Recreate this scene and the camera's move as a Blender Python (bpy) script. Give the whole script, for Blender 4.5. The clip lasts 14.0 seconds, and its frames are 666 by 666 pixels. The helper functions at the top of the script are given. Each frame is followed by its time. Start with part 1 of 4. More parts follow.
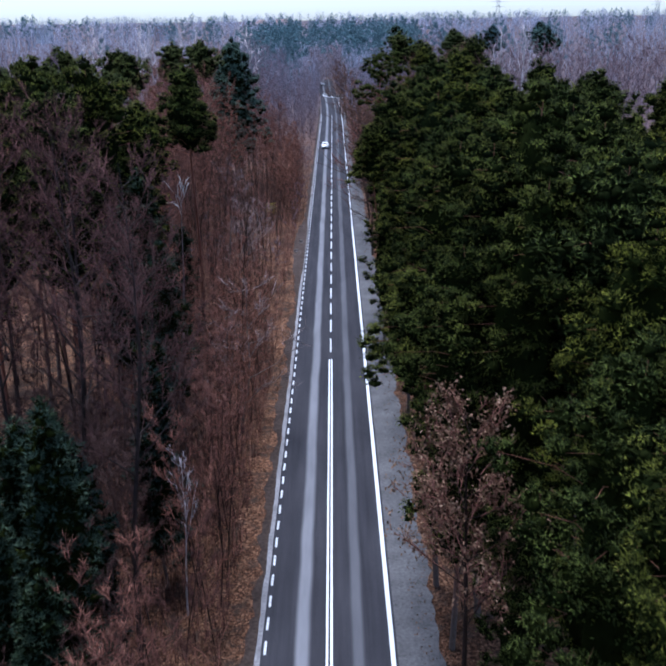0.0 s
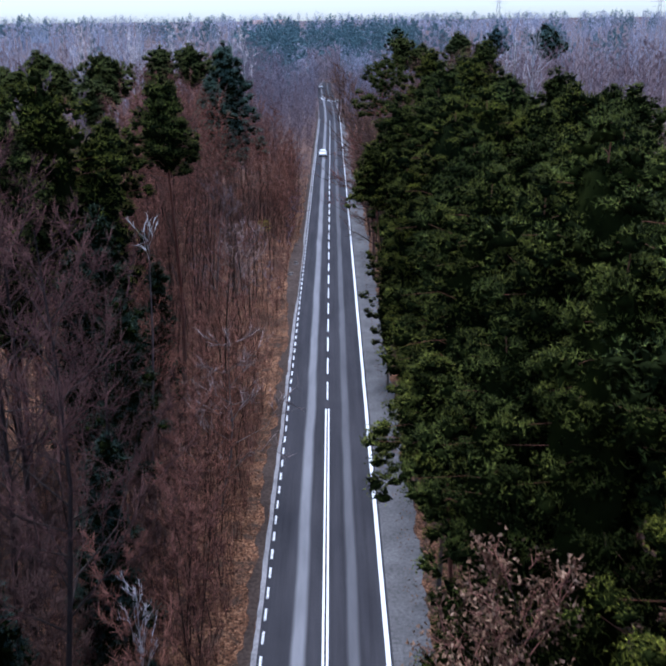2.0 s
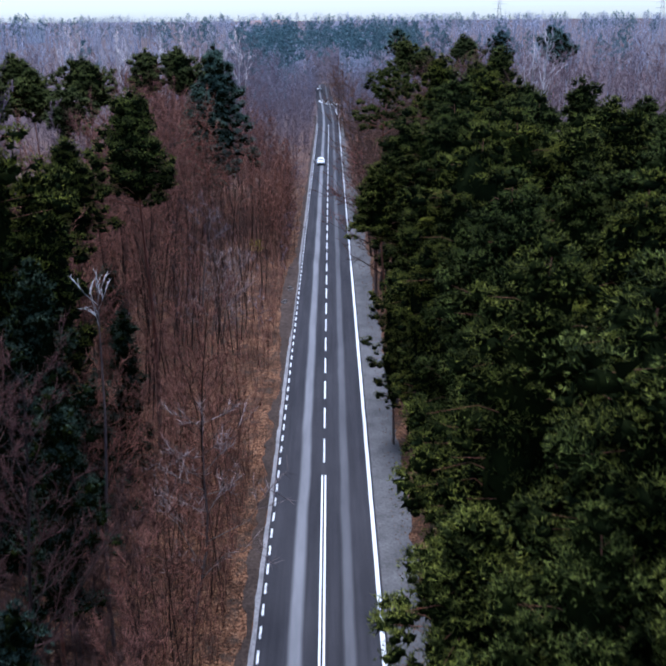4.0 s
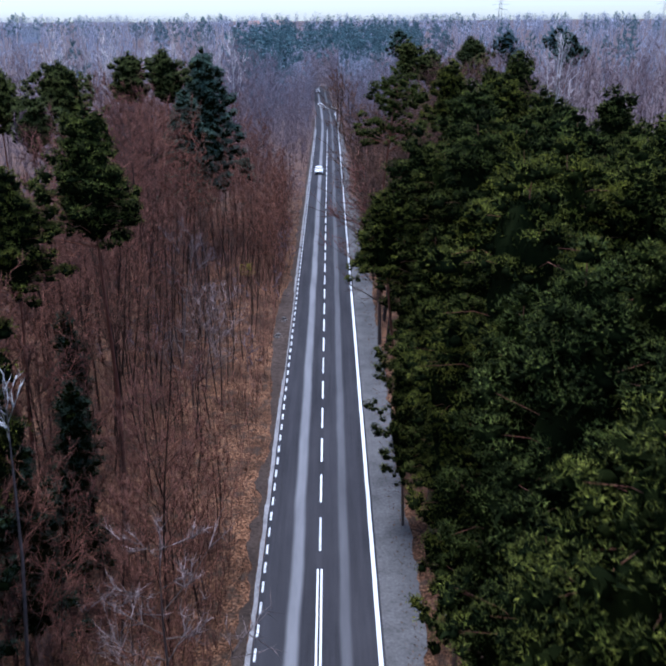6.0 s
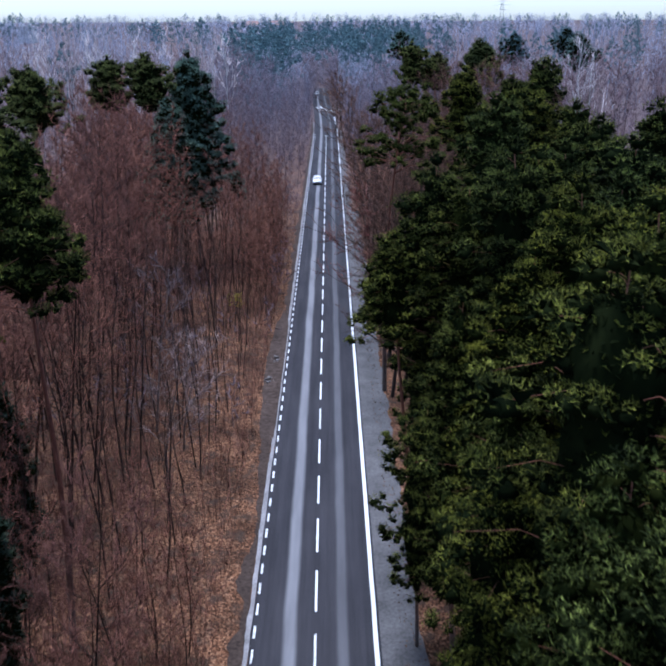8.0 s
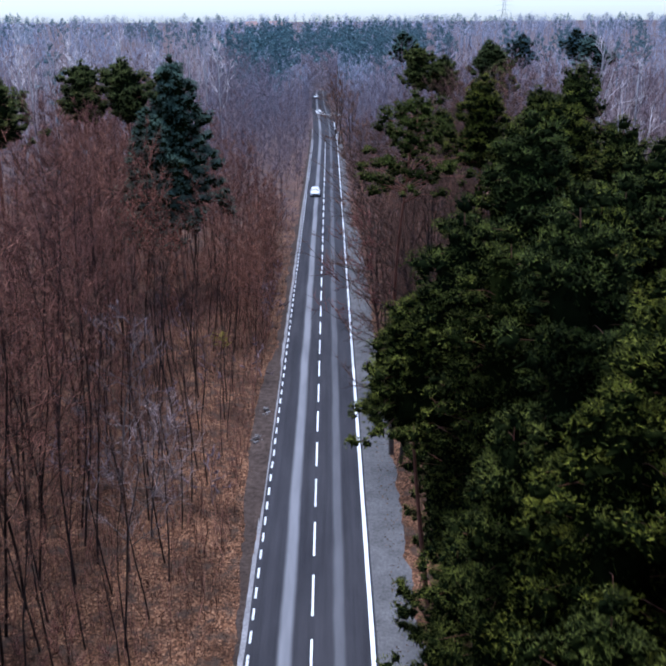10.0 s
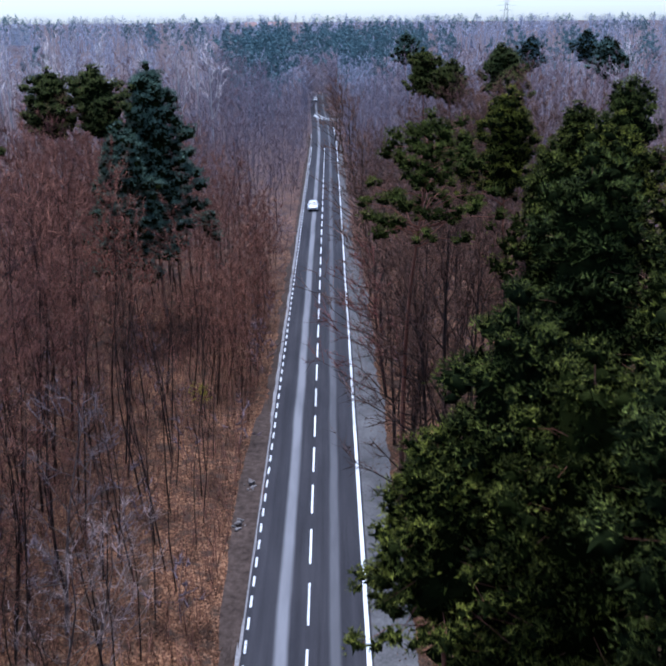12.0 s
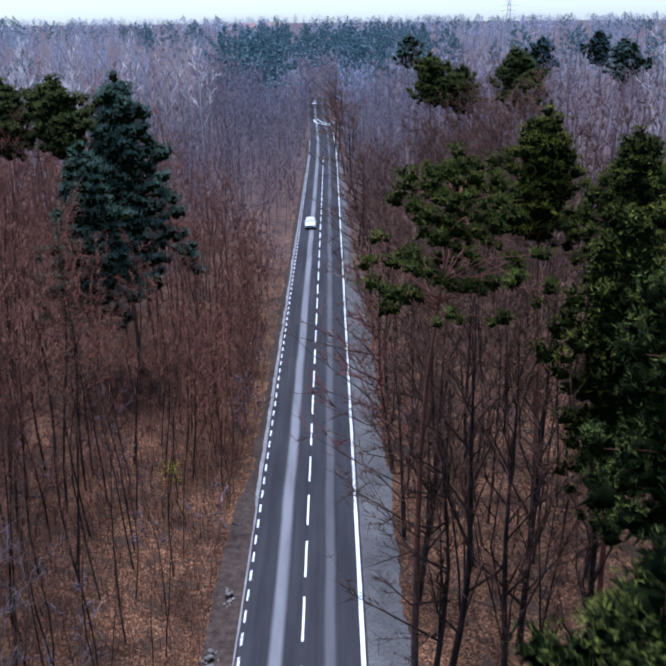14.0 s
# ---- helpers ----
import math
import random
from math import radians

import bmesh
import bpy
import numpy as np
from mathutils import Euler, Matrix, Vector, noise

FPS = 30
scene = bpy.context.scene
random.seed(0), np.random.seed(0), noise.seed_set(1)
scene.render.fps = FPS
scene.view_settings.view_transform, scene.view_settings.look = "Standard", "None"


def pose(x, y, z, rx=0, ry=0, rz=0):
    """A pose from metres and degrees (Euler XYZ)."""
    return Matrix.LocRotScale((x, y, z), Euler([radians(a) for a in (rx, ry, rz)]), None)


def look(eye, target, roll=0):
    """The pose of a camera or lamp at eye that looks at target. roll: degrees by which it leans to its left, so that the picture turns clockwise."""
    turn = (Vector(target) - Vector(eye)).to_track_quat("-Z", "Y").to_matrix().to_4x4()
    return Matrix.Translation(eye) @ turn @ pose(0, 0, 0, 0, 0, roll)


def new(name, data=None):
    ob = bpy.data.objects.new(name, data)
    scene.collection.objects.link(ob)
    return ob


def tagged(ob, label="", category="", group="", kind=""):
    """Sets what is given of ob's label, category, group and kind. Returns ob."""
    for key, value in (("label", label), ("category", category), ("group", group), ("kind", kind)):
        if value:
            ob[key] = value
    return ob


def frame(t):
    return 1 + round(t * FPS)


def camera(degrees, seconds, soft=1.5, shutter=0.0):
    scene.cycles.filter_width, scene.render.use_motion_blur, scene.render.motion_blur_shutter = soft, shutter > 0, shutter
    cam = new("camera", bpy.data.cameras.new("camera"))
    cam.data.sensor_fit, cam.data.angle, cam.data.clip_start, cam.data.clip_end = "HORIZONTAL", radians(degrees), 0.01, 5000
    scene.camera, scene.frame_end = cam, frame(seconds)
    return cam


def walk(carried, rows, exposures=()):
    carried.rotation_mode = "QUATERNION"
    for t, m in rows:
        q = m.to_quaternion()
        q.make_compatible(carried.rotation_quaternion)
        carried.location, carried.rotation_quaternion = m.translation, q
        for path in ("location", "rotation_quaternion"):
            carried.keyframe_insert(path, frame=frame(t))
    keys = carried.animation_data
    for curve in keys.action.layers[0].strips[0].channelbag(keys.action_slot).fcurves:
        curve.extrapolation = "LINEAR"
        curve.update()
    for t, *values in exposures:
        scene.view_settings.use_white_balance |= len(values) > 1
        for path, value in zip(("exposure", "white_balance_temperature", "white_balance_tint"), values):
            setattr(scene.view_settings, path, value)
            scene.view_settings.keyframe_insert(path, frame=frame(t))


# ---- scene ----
cam = camera(40.3, 14.0, soft=2.4, shutter=0.4)
# seconds, x, y, z, yaw, pitch, roll of the flight along the road
FLIGHT = [
    (0.0, 0.62, -10.679, 30.674, 0.254, -19.156, -0.898),
    (0.5, 0.629, -8.066, 30.788, 0.209, -19.154, -0.827),
    (1.0, 0.638, -5.41, 30.888, 0.168, -19.152, -0.761),
    (1.5, 0.648, -2.712, 30.976, 0.128, -19.15, -0.699),
    (2.0, 0.658, 0.023, 31.052, 0.092, -19.148, -0.641),
    (2.5, 0.669, 2.793, 31.119, 0.058, -19.145, -0.588),
    (5.0, 0.747, 17.092, 31.325, -0.075, -19.129, -0.389),
    (5.5, 0.769, 20.028, 31.347, -0.093, -19.125, -0.362),
    (6.0, 0.794, 22.986, 31.364, -0.11, -19.121, -0.34),
    (6.5, 0.823, 25.964, 31.378, -0.123, -19.116, -0.322),
    (7.0, 0.854, 28.963, 31.39, -0.135, -19.112, -0.308),
    (7.5, 0.889, 31.981, 31.399, -0.143, -19.107, -0.299),
    (8.0, 0.928, 35.017, 31.408, -0.149, -19.102, -0.294),
    (10.5, 1.191, 50.482, 31.465, -0.142, -19.074, -0.337),
    (11.0, 1.259, 53.633, 31.486, -0.133, -19.068, -0.358),
    (11.5, 1.333, 56.806, 31.511, -0.121, -19.062, -0.385),
    (12.0, 1.413, 60.002, 31.542, -0.107, -19.055, -0.415),
    (12.5, 1.5, 63.222, 31.58, -0.09, -19.048, -0.45),
    (13.0, 1.593, 66.468, 31.626, -0.071, -19.041, -0.489),
    (13.5, 1.693, 69.741, 31.68, -0.049, -19.034, -0.533),
    (14.0, 1.8, 73.044, 31.743, -0.025, -19.026, -0.581),
]
walk(cam, [(t, pose(x, y, z, 90 + pitch, 0, yaw) @ pose(0, 0, 0, 0, 0, roll)) for t, x, y, z, yaw, pitch, roll in FLIGHT],
     exposures=[(0.0, 1.45, 5250, 14), (14.0, 1.45, 5250, 14)])

# ---- world, sun, exposure ----
SUN_ELEVATION, SUN_TURN = 74.0, -30.0
world = bpy.data.worlds.new("overcast_sky")
scene.world = world
world.use_nodes = True
wn, wl = world.node_tree.nodes, world.node_tree.links
sky = wn.new("ShaderNodeTexSky")
sky.sky_type, sky.sun_disc = "NISHITA", False
sky.sun_elevation, sky.sun_rotation = radians(SUN_ELEVATION), radians(SUN_TURN)
sky.air_density, sky.dust_density, sky.ozone_density = 1.0, 0.6, 1.5
pale = wn.new("ShaderNodeHueSaturation")
pale.inputs["Saturation"].default_value = 0.7
wl.new(sky.outputs[0], pale.inputs["Color"])
veil = wn.new("ShaderNodeMix")
veil.data_type, veil.blend_type = "RGBA", "MULTIPLY"
veil.inputs[0].default_value, veil.inputs[7].default_value = 1.0, (0.93, 1.0, 1.07, 1)
wl.new(pale.outputs[0], veil.inputs[6])
wl.new(veil.outputs[2], wn["Background"].inputs["Color"])
wn["Background"].inputs["Strength"].default_value = 0.068
sun = new("sun", bpy.data.lights.new("sun", "SUN"))
sun.data.energy, sun.data.angle, sun.data.color = 1.9, radians(28), (1.0, 0.98, 0.96)
sun.matrix_basis = look((0, 0, 60), (60 * math.sin(radians(SUN_TURN)) * -1, 60 * math.cos(radians(SUN_TURN)) * -1, 60 - 60 * math.tan(radians(SUN_ELEVATION))))

# ---- materials ----
def material(name, rough=0.8, metal=0.0):
    m = bpy.data.materials.new(name)
    m.use_nodes = True
    b = m.node_tree.nodes["Principled BSDF"]
    b.inputs["Roughness"].default_value, b.inputs["Metallic"].default_value = rough, metal
    return m, m.node_tree.nodes, m.node_tree.links, b


def ramp(nodes, links, source, stops):
    r = nodes.new("ShaderNodeValToRGB")
    while len(r.color_ramp.elements) < len(stops):
        r.color_ramp.elements.new(0.5)
    for e, (p, c) in zip(r.color_ramp.elements, stops):
        e.position, e.color = p, (*c, 1)
    links.new(source, r.inputs[0])
    return r.outputs[0]


def noise_at(nodes, links, scale, detail=4.0, rough=0.6, stretch=None, coord="Object"):
    tc = nodes.new("ShaderNodeTexCoord")
    n = nodes.new("ShaderNodeTexNoise")
    n.inputs["Scale"].default_value, n.inputs["Detail"].default_value, n.inputs["Roughness"].default_value = scale, detail, rough
    src = tc.outputs[coord]
    if stretch:
        mp = nodes.new("ShaderNodeMapping")
        mp.inputs["Scale"].default_value = stretch
        links.new(src, mp.inputs[0])
        src = mp.outputs[0]
    links.new(src, n.inputs["Vector"])
    return n.outputs["Fac"]


def mixed(nodes, links, a, b, fac, mode="MIX"):
    m = nodes.new("ShaderNodeMix")
    m.data_type, m.blend_type = "RGBA", mode
    for sock, v in ((m.inputs[6], a), (m.inputs[7], b), (m.inputs[0], fac)):
        if isinstance(v, (tuple, float, int)):
            sock.default_value = (*v, 1) if isinstance(v, tuple) else v
        else:
            links.new(v, sock)
    return m.outputs[2]


def bumped(nodes, links, shader, height, strength, distance):
    b = nodes.new("ShaderNodeBump")
    b.inputs["Strength"].default_value, b.inputs["Distance"].default_value = strength, distance
    links.new(height, b.inputs["Height"])
    links.new(b.outputs[0], shader.inputs["Normal"])


def grained(name, dark, light, scale, rough=0.8, bump=0.3, dist=0.01, stretch=None, metal=0.0):
    m, n, l, b = material(name, rough, metal)
    f = noise_at(n, l, scale, 6, 0.65, stretch)
    g = noise_at(n, l, scale / 9, 3, 0.5, stretch)
    c = ramp(n, l, f, ((0.25, dark), (0.75, light)))
    c = mixed(n, l, c, ramp(n, l, g, ((0.3, (0.72, 0.72, 0.72)), (0.7, (1.15, 1.15, 1.15)))), 1.0, "MULTIPLY")
    l.new(c, b.inputs["Base Color"])
    b.inputs["Specular IOR Level"].default_value = 0.5 if rough < 0.7 else 0.1
    if bump:
        bumped(n, l, b, f, bump, dist)
    return m


def foliage(name, dark, mid, light, spread=0.5):
    """Leaves or needles: tint from plant to plant, tuft to tuft and along the crown."""
    m, n, l, b = material(name, 0.7)
    f = noise_at(n, l, 0.9, 3, 0.6)
    isl = n.new("ShaderNodeNewGeometry").outputs["Random Per Island"]
    add = n.new("ShaderNodeMath")
    add.operation = "MULTIPLY_ADD"
    l.new(isl, add.inputs[0])
    add.inputs[1].default_value = 0.45
    l.new(f, add.inputs[2])
    c = ramp(n, l, add.outputs[0], ((0.35, dark), (0.7, mid), (1.0, light)))
    tint = ramp(n, l, n.new("ShaderNodeObjectInfo").outputs["Random"], ((0.0, (1 - spread * 0.5, 1 - spread * 0.3, 1.0)), (0.5, (1, 1, 0.95)), (1.0, (1.0 + spread * 0.5, 1 + spread * 0.35, 0.8))))
    l.new(mixed(n, l, c, tint, 1.0, "MULTIPLY"), b.inputs["Base Color"])
    b.inputs["Specular IOR Level"].default_value = 0.06
    return m


def twigs(name, dark, light, other, tip=1.7):
    """Bare twigs: tint from tree to tree, with slow drifts across the wood."""
    m, n, l, b = material(name, 0.85)
    isl = n.new("ShaderNodeNewGeometry").outputs["Random Per Island"]
    c = ramp(n, l, isl, ((0.0, dark), (0.6, tuple(0.6 * a + 0.4 * b for a, b in zip(dark, light))), (0.85, light), (1.0, tuple(tip * a for a in light))))
    tc = n.new("ShaderNodeNewGeometry")
    drift = n.new("ShaderNodeTexNoise")
    drift.inputs["Scale"].default_value, drift.inputs["Detail"].default_value = 0.06, 3
    l.new(tc.outputs["Position"], drift.inputs["Vector"])
    c = mixed(n, l, c, other, ramp(n, l, drift.outputs["Fac"], ((0.42, (0, 0, 0)), (0.62, (0.8, 0.8, 0.8)))))
    tint = ramp(n, l, n.new("ShaderNodeObjectInfo").outputs["Random"], ((0.0, (0.7, 0.7, 0.75)), (1.0, (1.3, 1.25, 1.2))))
    l.new(mixed(n, l, c, tint, 1.0, "MULTIPLY"), b.inputs["Base Color"])
    b.inputs["Specular IOR Level"].default_value = 0.05
    return m


def asphalt_material():
    m, n, l, b = material("worn_asphalt", 0.95)
    grit = noise_at(n, l, 60, 6, 0.7)
    patch = noise_at(n, l, 0.35, 4, 0.6, (1.0, 0.25, 1.0))
    streak = noise_at(n, l, 2.2, 4, 0.6, (1.0, 0.03, 1.0))
    c = ramp(n, l, grit, ((0.3, (0.026, 0.025, 0.028)), (0.7, (0.056, 0.054, 0.06))))
    c = mixed(n, l, c, ramp(n, l, patch, ((0.3, (0.8, 0.8, 0.82)), (0.7, (1.25, 1.23, 1.22)))), 1.0, "MULTIPLY")
    c = mixed(n, l, c, ramp(n, l, streak, ((0.3, (0.8, 0.8, 0.8)), (0.7, (1.2, 1.2, 1.2)))), 1.0, "MULTIPLY")
    tc = n.new("ShaderNodeTexCoord")
    uv = n.new("ShaderNodeSeparateXYZ")
    l.new(tc.outputs["UV"], uv.inputs[0])
    wob = n.new("ShaderNodeMath")
    wob.operation = "MULTIPLY_ADD"
    l.new(noise_at(n, l, 0.12, 3, 0.5), wob.inputs[0])
    wob.inputs[1].default_value = 0.25
    l.new(uv.outputs[0], wob.inputs[2])
    # pale dusty bands down the middle of each lane
    for centre, half, strong in ((-1.27, 0.5, 0.8), (1.62, 0.42, 0.34)):
        d = n.new("ShaderNodeMath")
        d.operation = "SUBTRACT"
        l.new(wob.outputs[0], d.inputs[0])
        d.inputs[1].default_value = centre
        a = n.new("ShaderNodeMath")
        a.operation = "ABSOLUTE"
        l.new(d.outputs[0], a.inputs[0])
        band = n.new("ShaderNodeMapRange")
        band.interpolation_type = "SMOOTHSTEP"
        for k, v in zip(("From Min", "From Max", "To Min", "To Max"), (half * 0.35, half, strong, 0.0)):
            band.inputs[k].default_value = v
        l.new(a.outputs[0], band.inputs["Value"])
        uneven = n.new("ShaderNodeMath")
        uneven.operation = "MULTIPLY"
        l.new(band.outputs[0], uneven.inputs[0])
        l.new(ramp(n, l, noise_at(n, l, 0.8, 4, 0.6, (1.0, 0.12, 1.0)), ((0.25, (0.55, 0.55, 0.55)), (0.6, (1, 1, 1)))), uneven.inputs[1])
        c = mixed(n, l, c, (0.25, 0.245, 0.255), uneven.outputs[0])
    l.new(c, b.inputs["Base Color"])
    b.inputs["Specular IOR Level"].default_value = 0.06
    bumped(n, l, b, grit, 0.3, 0.004)
    return m


def litter_material():
    """Fallen leaves over dark soil, with moss and bare patches."""
    m, n, l, b = material("leaf_litter", 0.95)
    tc = n.new("ShaderNodeTexCoord")
    v = n.new("ShaderNodeTexVoronoi")
    v.inputs["Scale"].default_value = 10.0
    l.new(tc.outputs["Object"], v.inputs["Vector"])
    sep = n.new("ShaderNodeSeparateColor")
    l.new(v.outputs["Color"], sep.inputs[0])
    c = ramp(n, l, sep.outputs[0], ((0.0, (0.028, 0.013, 0.007)), (0.45, (0.108, 0.051, 0.027)), (0.8, (0.205, 0.102, 0.055)), (1.0, (0.33, 0.188, 0.112))))
    big = noise_at(n, l, 0.25, 5, 0.6)
    c = mixed(n, l, c, ramp(n, l, big, ((0.32, (0.32, 0.3, 0.29)), (0.62, (1.2, 1.15, 1.1)))), 1.0, "MULTIPLY")
    soil = noise_at(n, l, 0.9, 5, 0.6)
    c = mixed(n, l, c, (0.045, 0.032, 0.024), ramp(n, l, soil, ((0.5, (0, 0, 0)), (0.64, (0.8, 0.8, 0.8)))))
    # distance fade put into the colour: leaves turn mauve grey along Y
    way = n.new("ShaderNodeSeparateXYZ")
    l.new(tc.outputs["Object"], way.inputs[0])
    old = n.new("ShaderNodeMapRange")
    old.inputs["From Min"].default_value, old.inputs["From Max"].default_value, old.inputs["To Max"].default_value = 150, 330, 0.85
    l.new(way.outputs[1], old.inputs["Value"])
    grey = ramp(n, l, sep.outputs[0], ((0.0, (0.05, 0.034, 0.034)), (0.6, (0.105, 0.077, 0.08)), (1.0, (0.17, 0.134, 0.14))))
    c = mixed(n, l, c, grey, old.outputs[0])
    l.new(c, b.inputs["Base Color"])
    b.inputs["Specular IOR Level"].default_value = 0.15
    bumped(n, l, b, v.outputs["Distance"], 0.6, 0.06)
    return m


def paint_material(name, wear):
    m, n, l, b = material(name, 0.6)
    f = noise_at(n, l, 9, 6, 0.7)
    c = ramp(n, l, f, ((wear - 0.06, (0.16, 0.16, 0.17)), (wear + 0.04, (0.78, 0.78, 0.78)), (0.8, (0.85, 0.85, 0.85))))
    l.new(c, b.inputs["Base Color"])
    return m


ASPHALT = asphalt_material()
LITTER = litter_material()
PAINT = paint_material("road_paint", 0.3)
WORN_PAINT = paint_material("worn_road_paint", 0.47)
SHOULDER = grained("pale_shoulder", (0.07, 0.066, 0.065), (0.165, 0.156, 0.154), 5, 0.9, 0.4, 0.01)
EDGE_GRIT = grained("pale_edge_grit", (0.13, 0.12, 0.12), (0.38, 0.36, 0.36), 6, 0.9, 0.4, 0.01)
BAY = grained("trodden_soil", (0.02, 0.014, 0.011), (0.11, 0.078, 0.064), 2.2, 0.95, 0.6, 0.03)
GRAVEL = grained("gritty_verge", (0.02, 0.014, 0.011), (0.09, 0.064, 0.052), 4, 0.95, 0.6, 0.03)
BARK = grained("grey_brown_bark", (0.014, 0.009, 0.007), (0.065, 0.042, 0.032), 9, 0.9, 0.5, 0.02, (1, 1, 0.25))
BARK_DARK = grained("dark_bark", (0.02, 0.015, 0.014), (0.075, 0.056, 0.048), 9, 0.9, 0.5, 0.02, (1, 1, 0.25))
BARK_GREY = grained("grey_bark", (0.08, 0.062, 0.055), (0.25, 0.205, 0.185), 8, 0.9, 0.4, 0.02, (1, 1, 0.4))
BARK_PALE = grained("birch_bark", (0.3, 0.28, 0.27), (0.72, 0.69, 0.67), 5, 0.8, 0.3, 0.01, (1, 1, 2.5))
NEEDLES = foliage("pine_needles", (0.0075, 0.01, 0.003), (0.039, 0.046, 0.0105), (0.25, 0.26, 0.048))
# shade inside the crowns put into the colour of the old inner needles
OLD_SHADE_NEEDLES = foliage("old_shade_needles", (0.004, 0.006, 0.003), (0.008, 0.011, 0.004), (0.014, 0.018, 0.006), 0.3)
OLD_SHADE_NEEDLES.node_tree.nodes["Principled BSDF"].inputs["Specular IOR Level"].default_value = 0.0
NEEDLES_OLIVE = foliage("olive_needles", (0.022, 0.027, 0.006), (0.08, 0.086, 0.014), (0.22, 0.22, 0.034))
NEEDLES_YOUNG = foliage("young_needles", (0.009, 0.018, 0.014), (0.031, 0.05, 0.037), (0.085, 0.118, 0.082))
NEEDLES_DOME = foliage("dome_needles", (0.022, 0.03, 0.012), (0.085, 0.1, 0.032), (0.23, 0.245, 0.075), 0.3)
# bluish haze of the distance mixed into the needle colour
NEEDLES_FAR = foliage("hazed_far_needles", (0.075, 0.125, 0.13), (0.135, 0.21, 0.215), (0.2, 0.285, 0.285), 0.2)
NEEDLES_BLUE = foliage("bluish_needles", (0.03, 0.055, 0.045), (0.1, 0.155, 0.12), (0.26, 0.34, 0.24))
FALLEN = foliage("fallen_leaf_brown", (0.026, 0.013, 0.009), (0.09, 0.047, 0.03), (0.22, 0.125, 0.08), 0.2)
DRY_LEAVES = foliage("withered_leaves", (0.06, 0.03, 0.017), (0.17, 0.09, 0.052), (0.33, 0.2, 0.125), 0.2)
TWIG = twigs("bare_twigs", (0.024, 0.01, 0.007), (0.25, 0.116, 0.08), (0.12, 0.056, 0.044))
TWIG_DARK = twigs("dark_twigs", (0.02, 0.01, 0.008), (0.095, 0.052, 0.042), (0.06, 0.038, 0.034))
TWIG_HIGH = twigs("red_grey_twigs", (0.016, 0.007, 0.006), (0.115, 0.058, 0.05), (0.055, 0.03, 0.028))
# distance haze put into the twig colours: MID least, HAZE more, FAR most
TWIG_HAZE = twigs("hazed_violet_twigs", (0.13, 0.11, 0.125), (0.26, 0.222, 0.252), (0.225, 0.205, 0.245), 1.2)
TWIG_MID = twigs("lightly_hazed_twigs", (0.068, 0.045, 0.048), (0.17, 0.122, 0.132), (0.14, 0.113, 0.132), 1.3)
TWIG_GREY = twigs("grey_twigs", (0.08, 0.06, 0.057), (0.3, 0.235, 0.23), (0.18, 0.14, 0.138))
TWIG_PALE = twigs("birch_twigs", (0.4, 0.36, 0.36), (0.72, 0.68, 0.68), (0.55, 0.5, 0.5), 1.1)
TWIG_RED = twigs("red_twigs", (0.06, 0.02, 0.015), (0.22, 0.085, 0.066), (0.12, 0.055, 0.05))
# the palest twigs, with most of the distance haze in their colour
TWIG_FAR = twigs("distant_hazed_twigs", (0.31, 0.33, 0.4), (0.46, 0.48, 0.57), (0.43, 0.46, 0.55), 1.15)
TWIG_BROWN = twigs("grey_brown_twigs", (0.02, 0.01, 0.007), (0.16, 0.086, 0.06), (0.08, 0.048, 0.037))


def pine_bark():
    m, n, l, b = material("pine_bark", 0.9)
    tc = n.new("ShaderNodeTexCoord")
    s = n.new("ShaderNodeSeparateXYZ")
    l.new(tc.outputs["Object"], s.inputs[0])
    up = n.new("ShaderNodeMapRange")
    up.inputs["From Min"].default_value, up.inputs["From Max"].default_value = 2.0, 9.0
    l.new(s.outputs[2], up.inputs["Value"])
    f = noise_at(n, l, 8, 6, 0.7, (1, 1, 0.3))
    low = ramp(n, l, f, ((0.3, (0.05, 0.036, 0.03)), (0.7, (0.15, 0.11, 0.09))))
    high = ramp(n, l, f, ((0.3, (0.13, 0.042, 0.024)), (0.7, (0.31, 0.12, 0.068))))
    l.new(mixed(n, l, low, high, up.outputs[0]), b.inputs["Base Color"])
    bumped(n, l, b, f, 0.6, 0.03)
    return m


BARK_PINE = pine_bark()

# ---- mesh helpers ----
rng = np.random.default_rng(7)


def mesh_of(name, verts, tris, mat):
    """A mesh from arrays of corners and triangles."""
    me = bpy.data.meshes.new(name)
    verts, tris = np.asarray(verts, np.float32), np.asarray(tris, np.int32)
    me.vertices.add(len(verts))
    me.vertices.foreach_set("co", verts.ravel())
    me.loops.add(3 * len(tris))
    me.loops.foreach_set("vertex_index", tris.ravel())
    me.polygons.add(len(tris))
    me.polygons.foreach_set("loop_start", np.arange(0, 3 * len(tris), 3, dtype=np.int32))
    me.update(calc_edges=True)
    me.materials.append(mat)
    return me


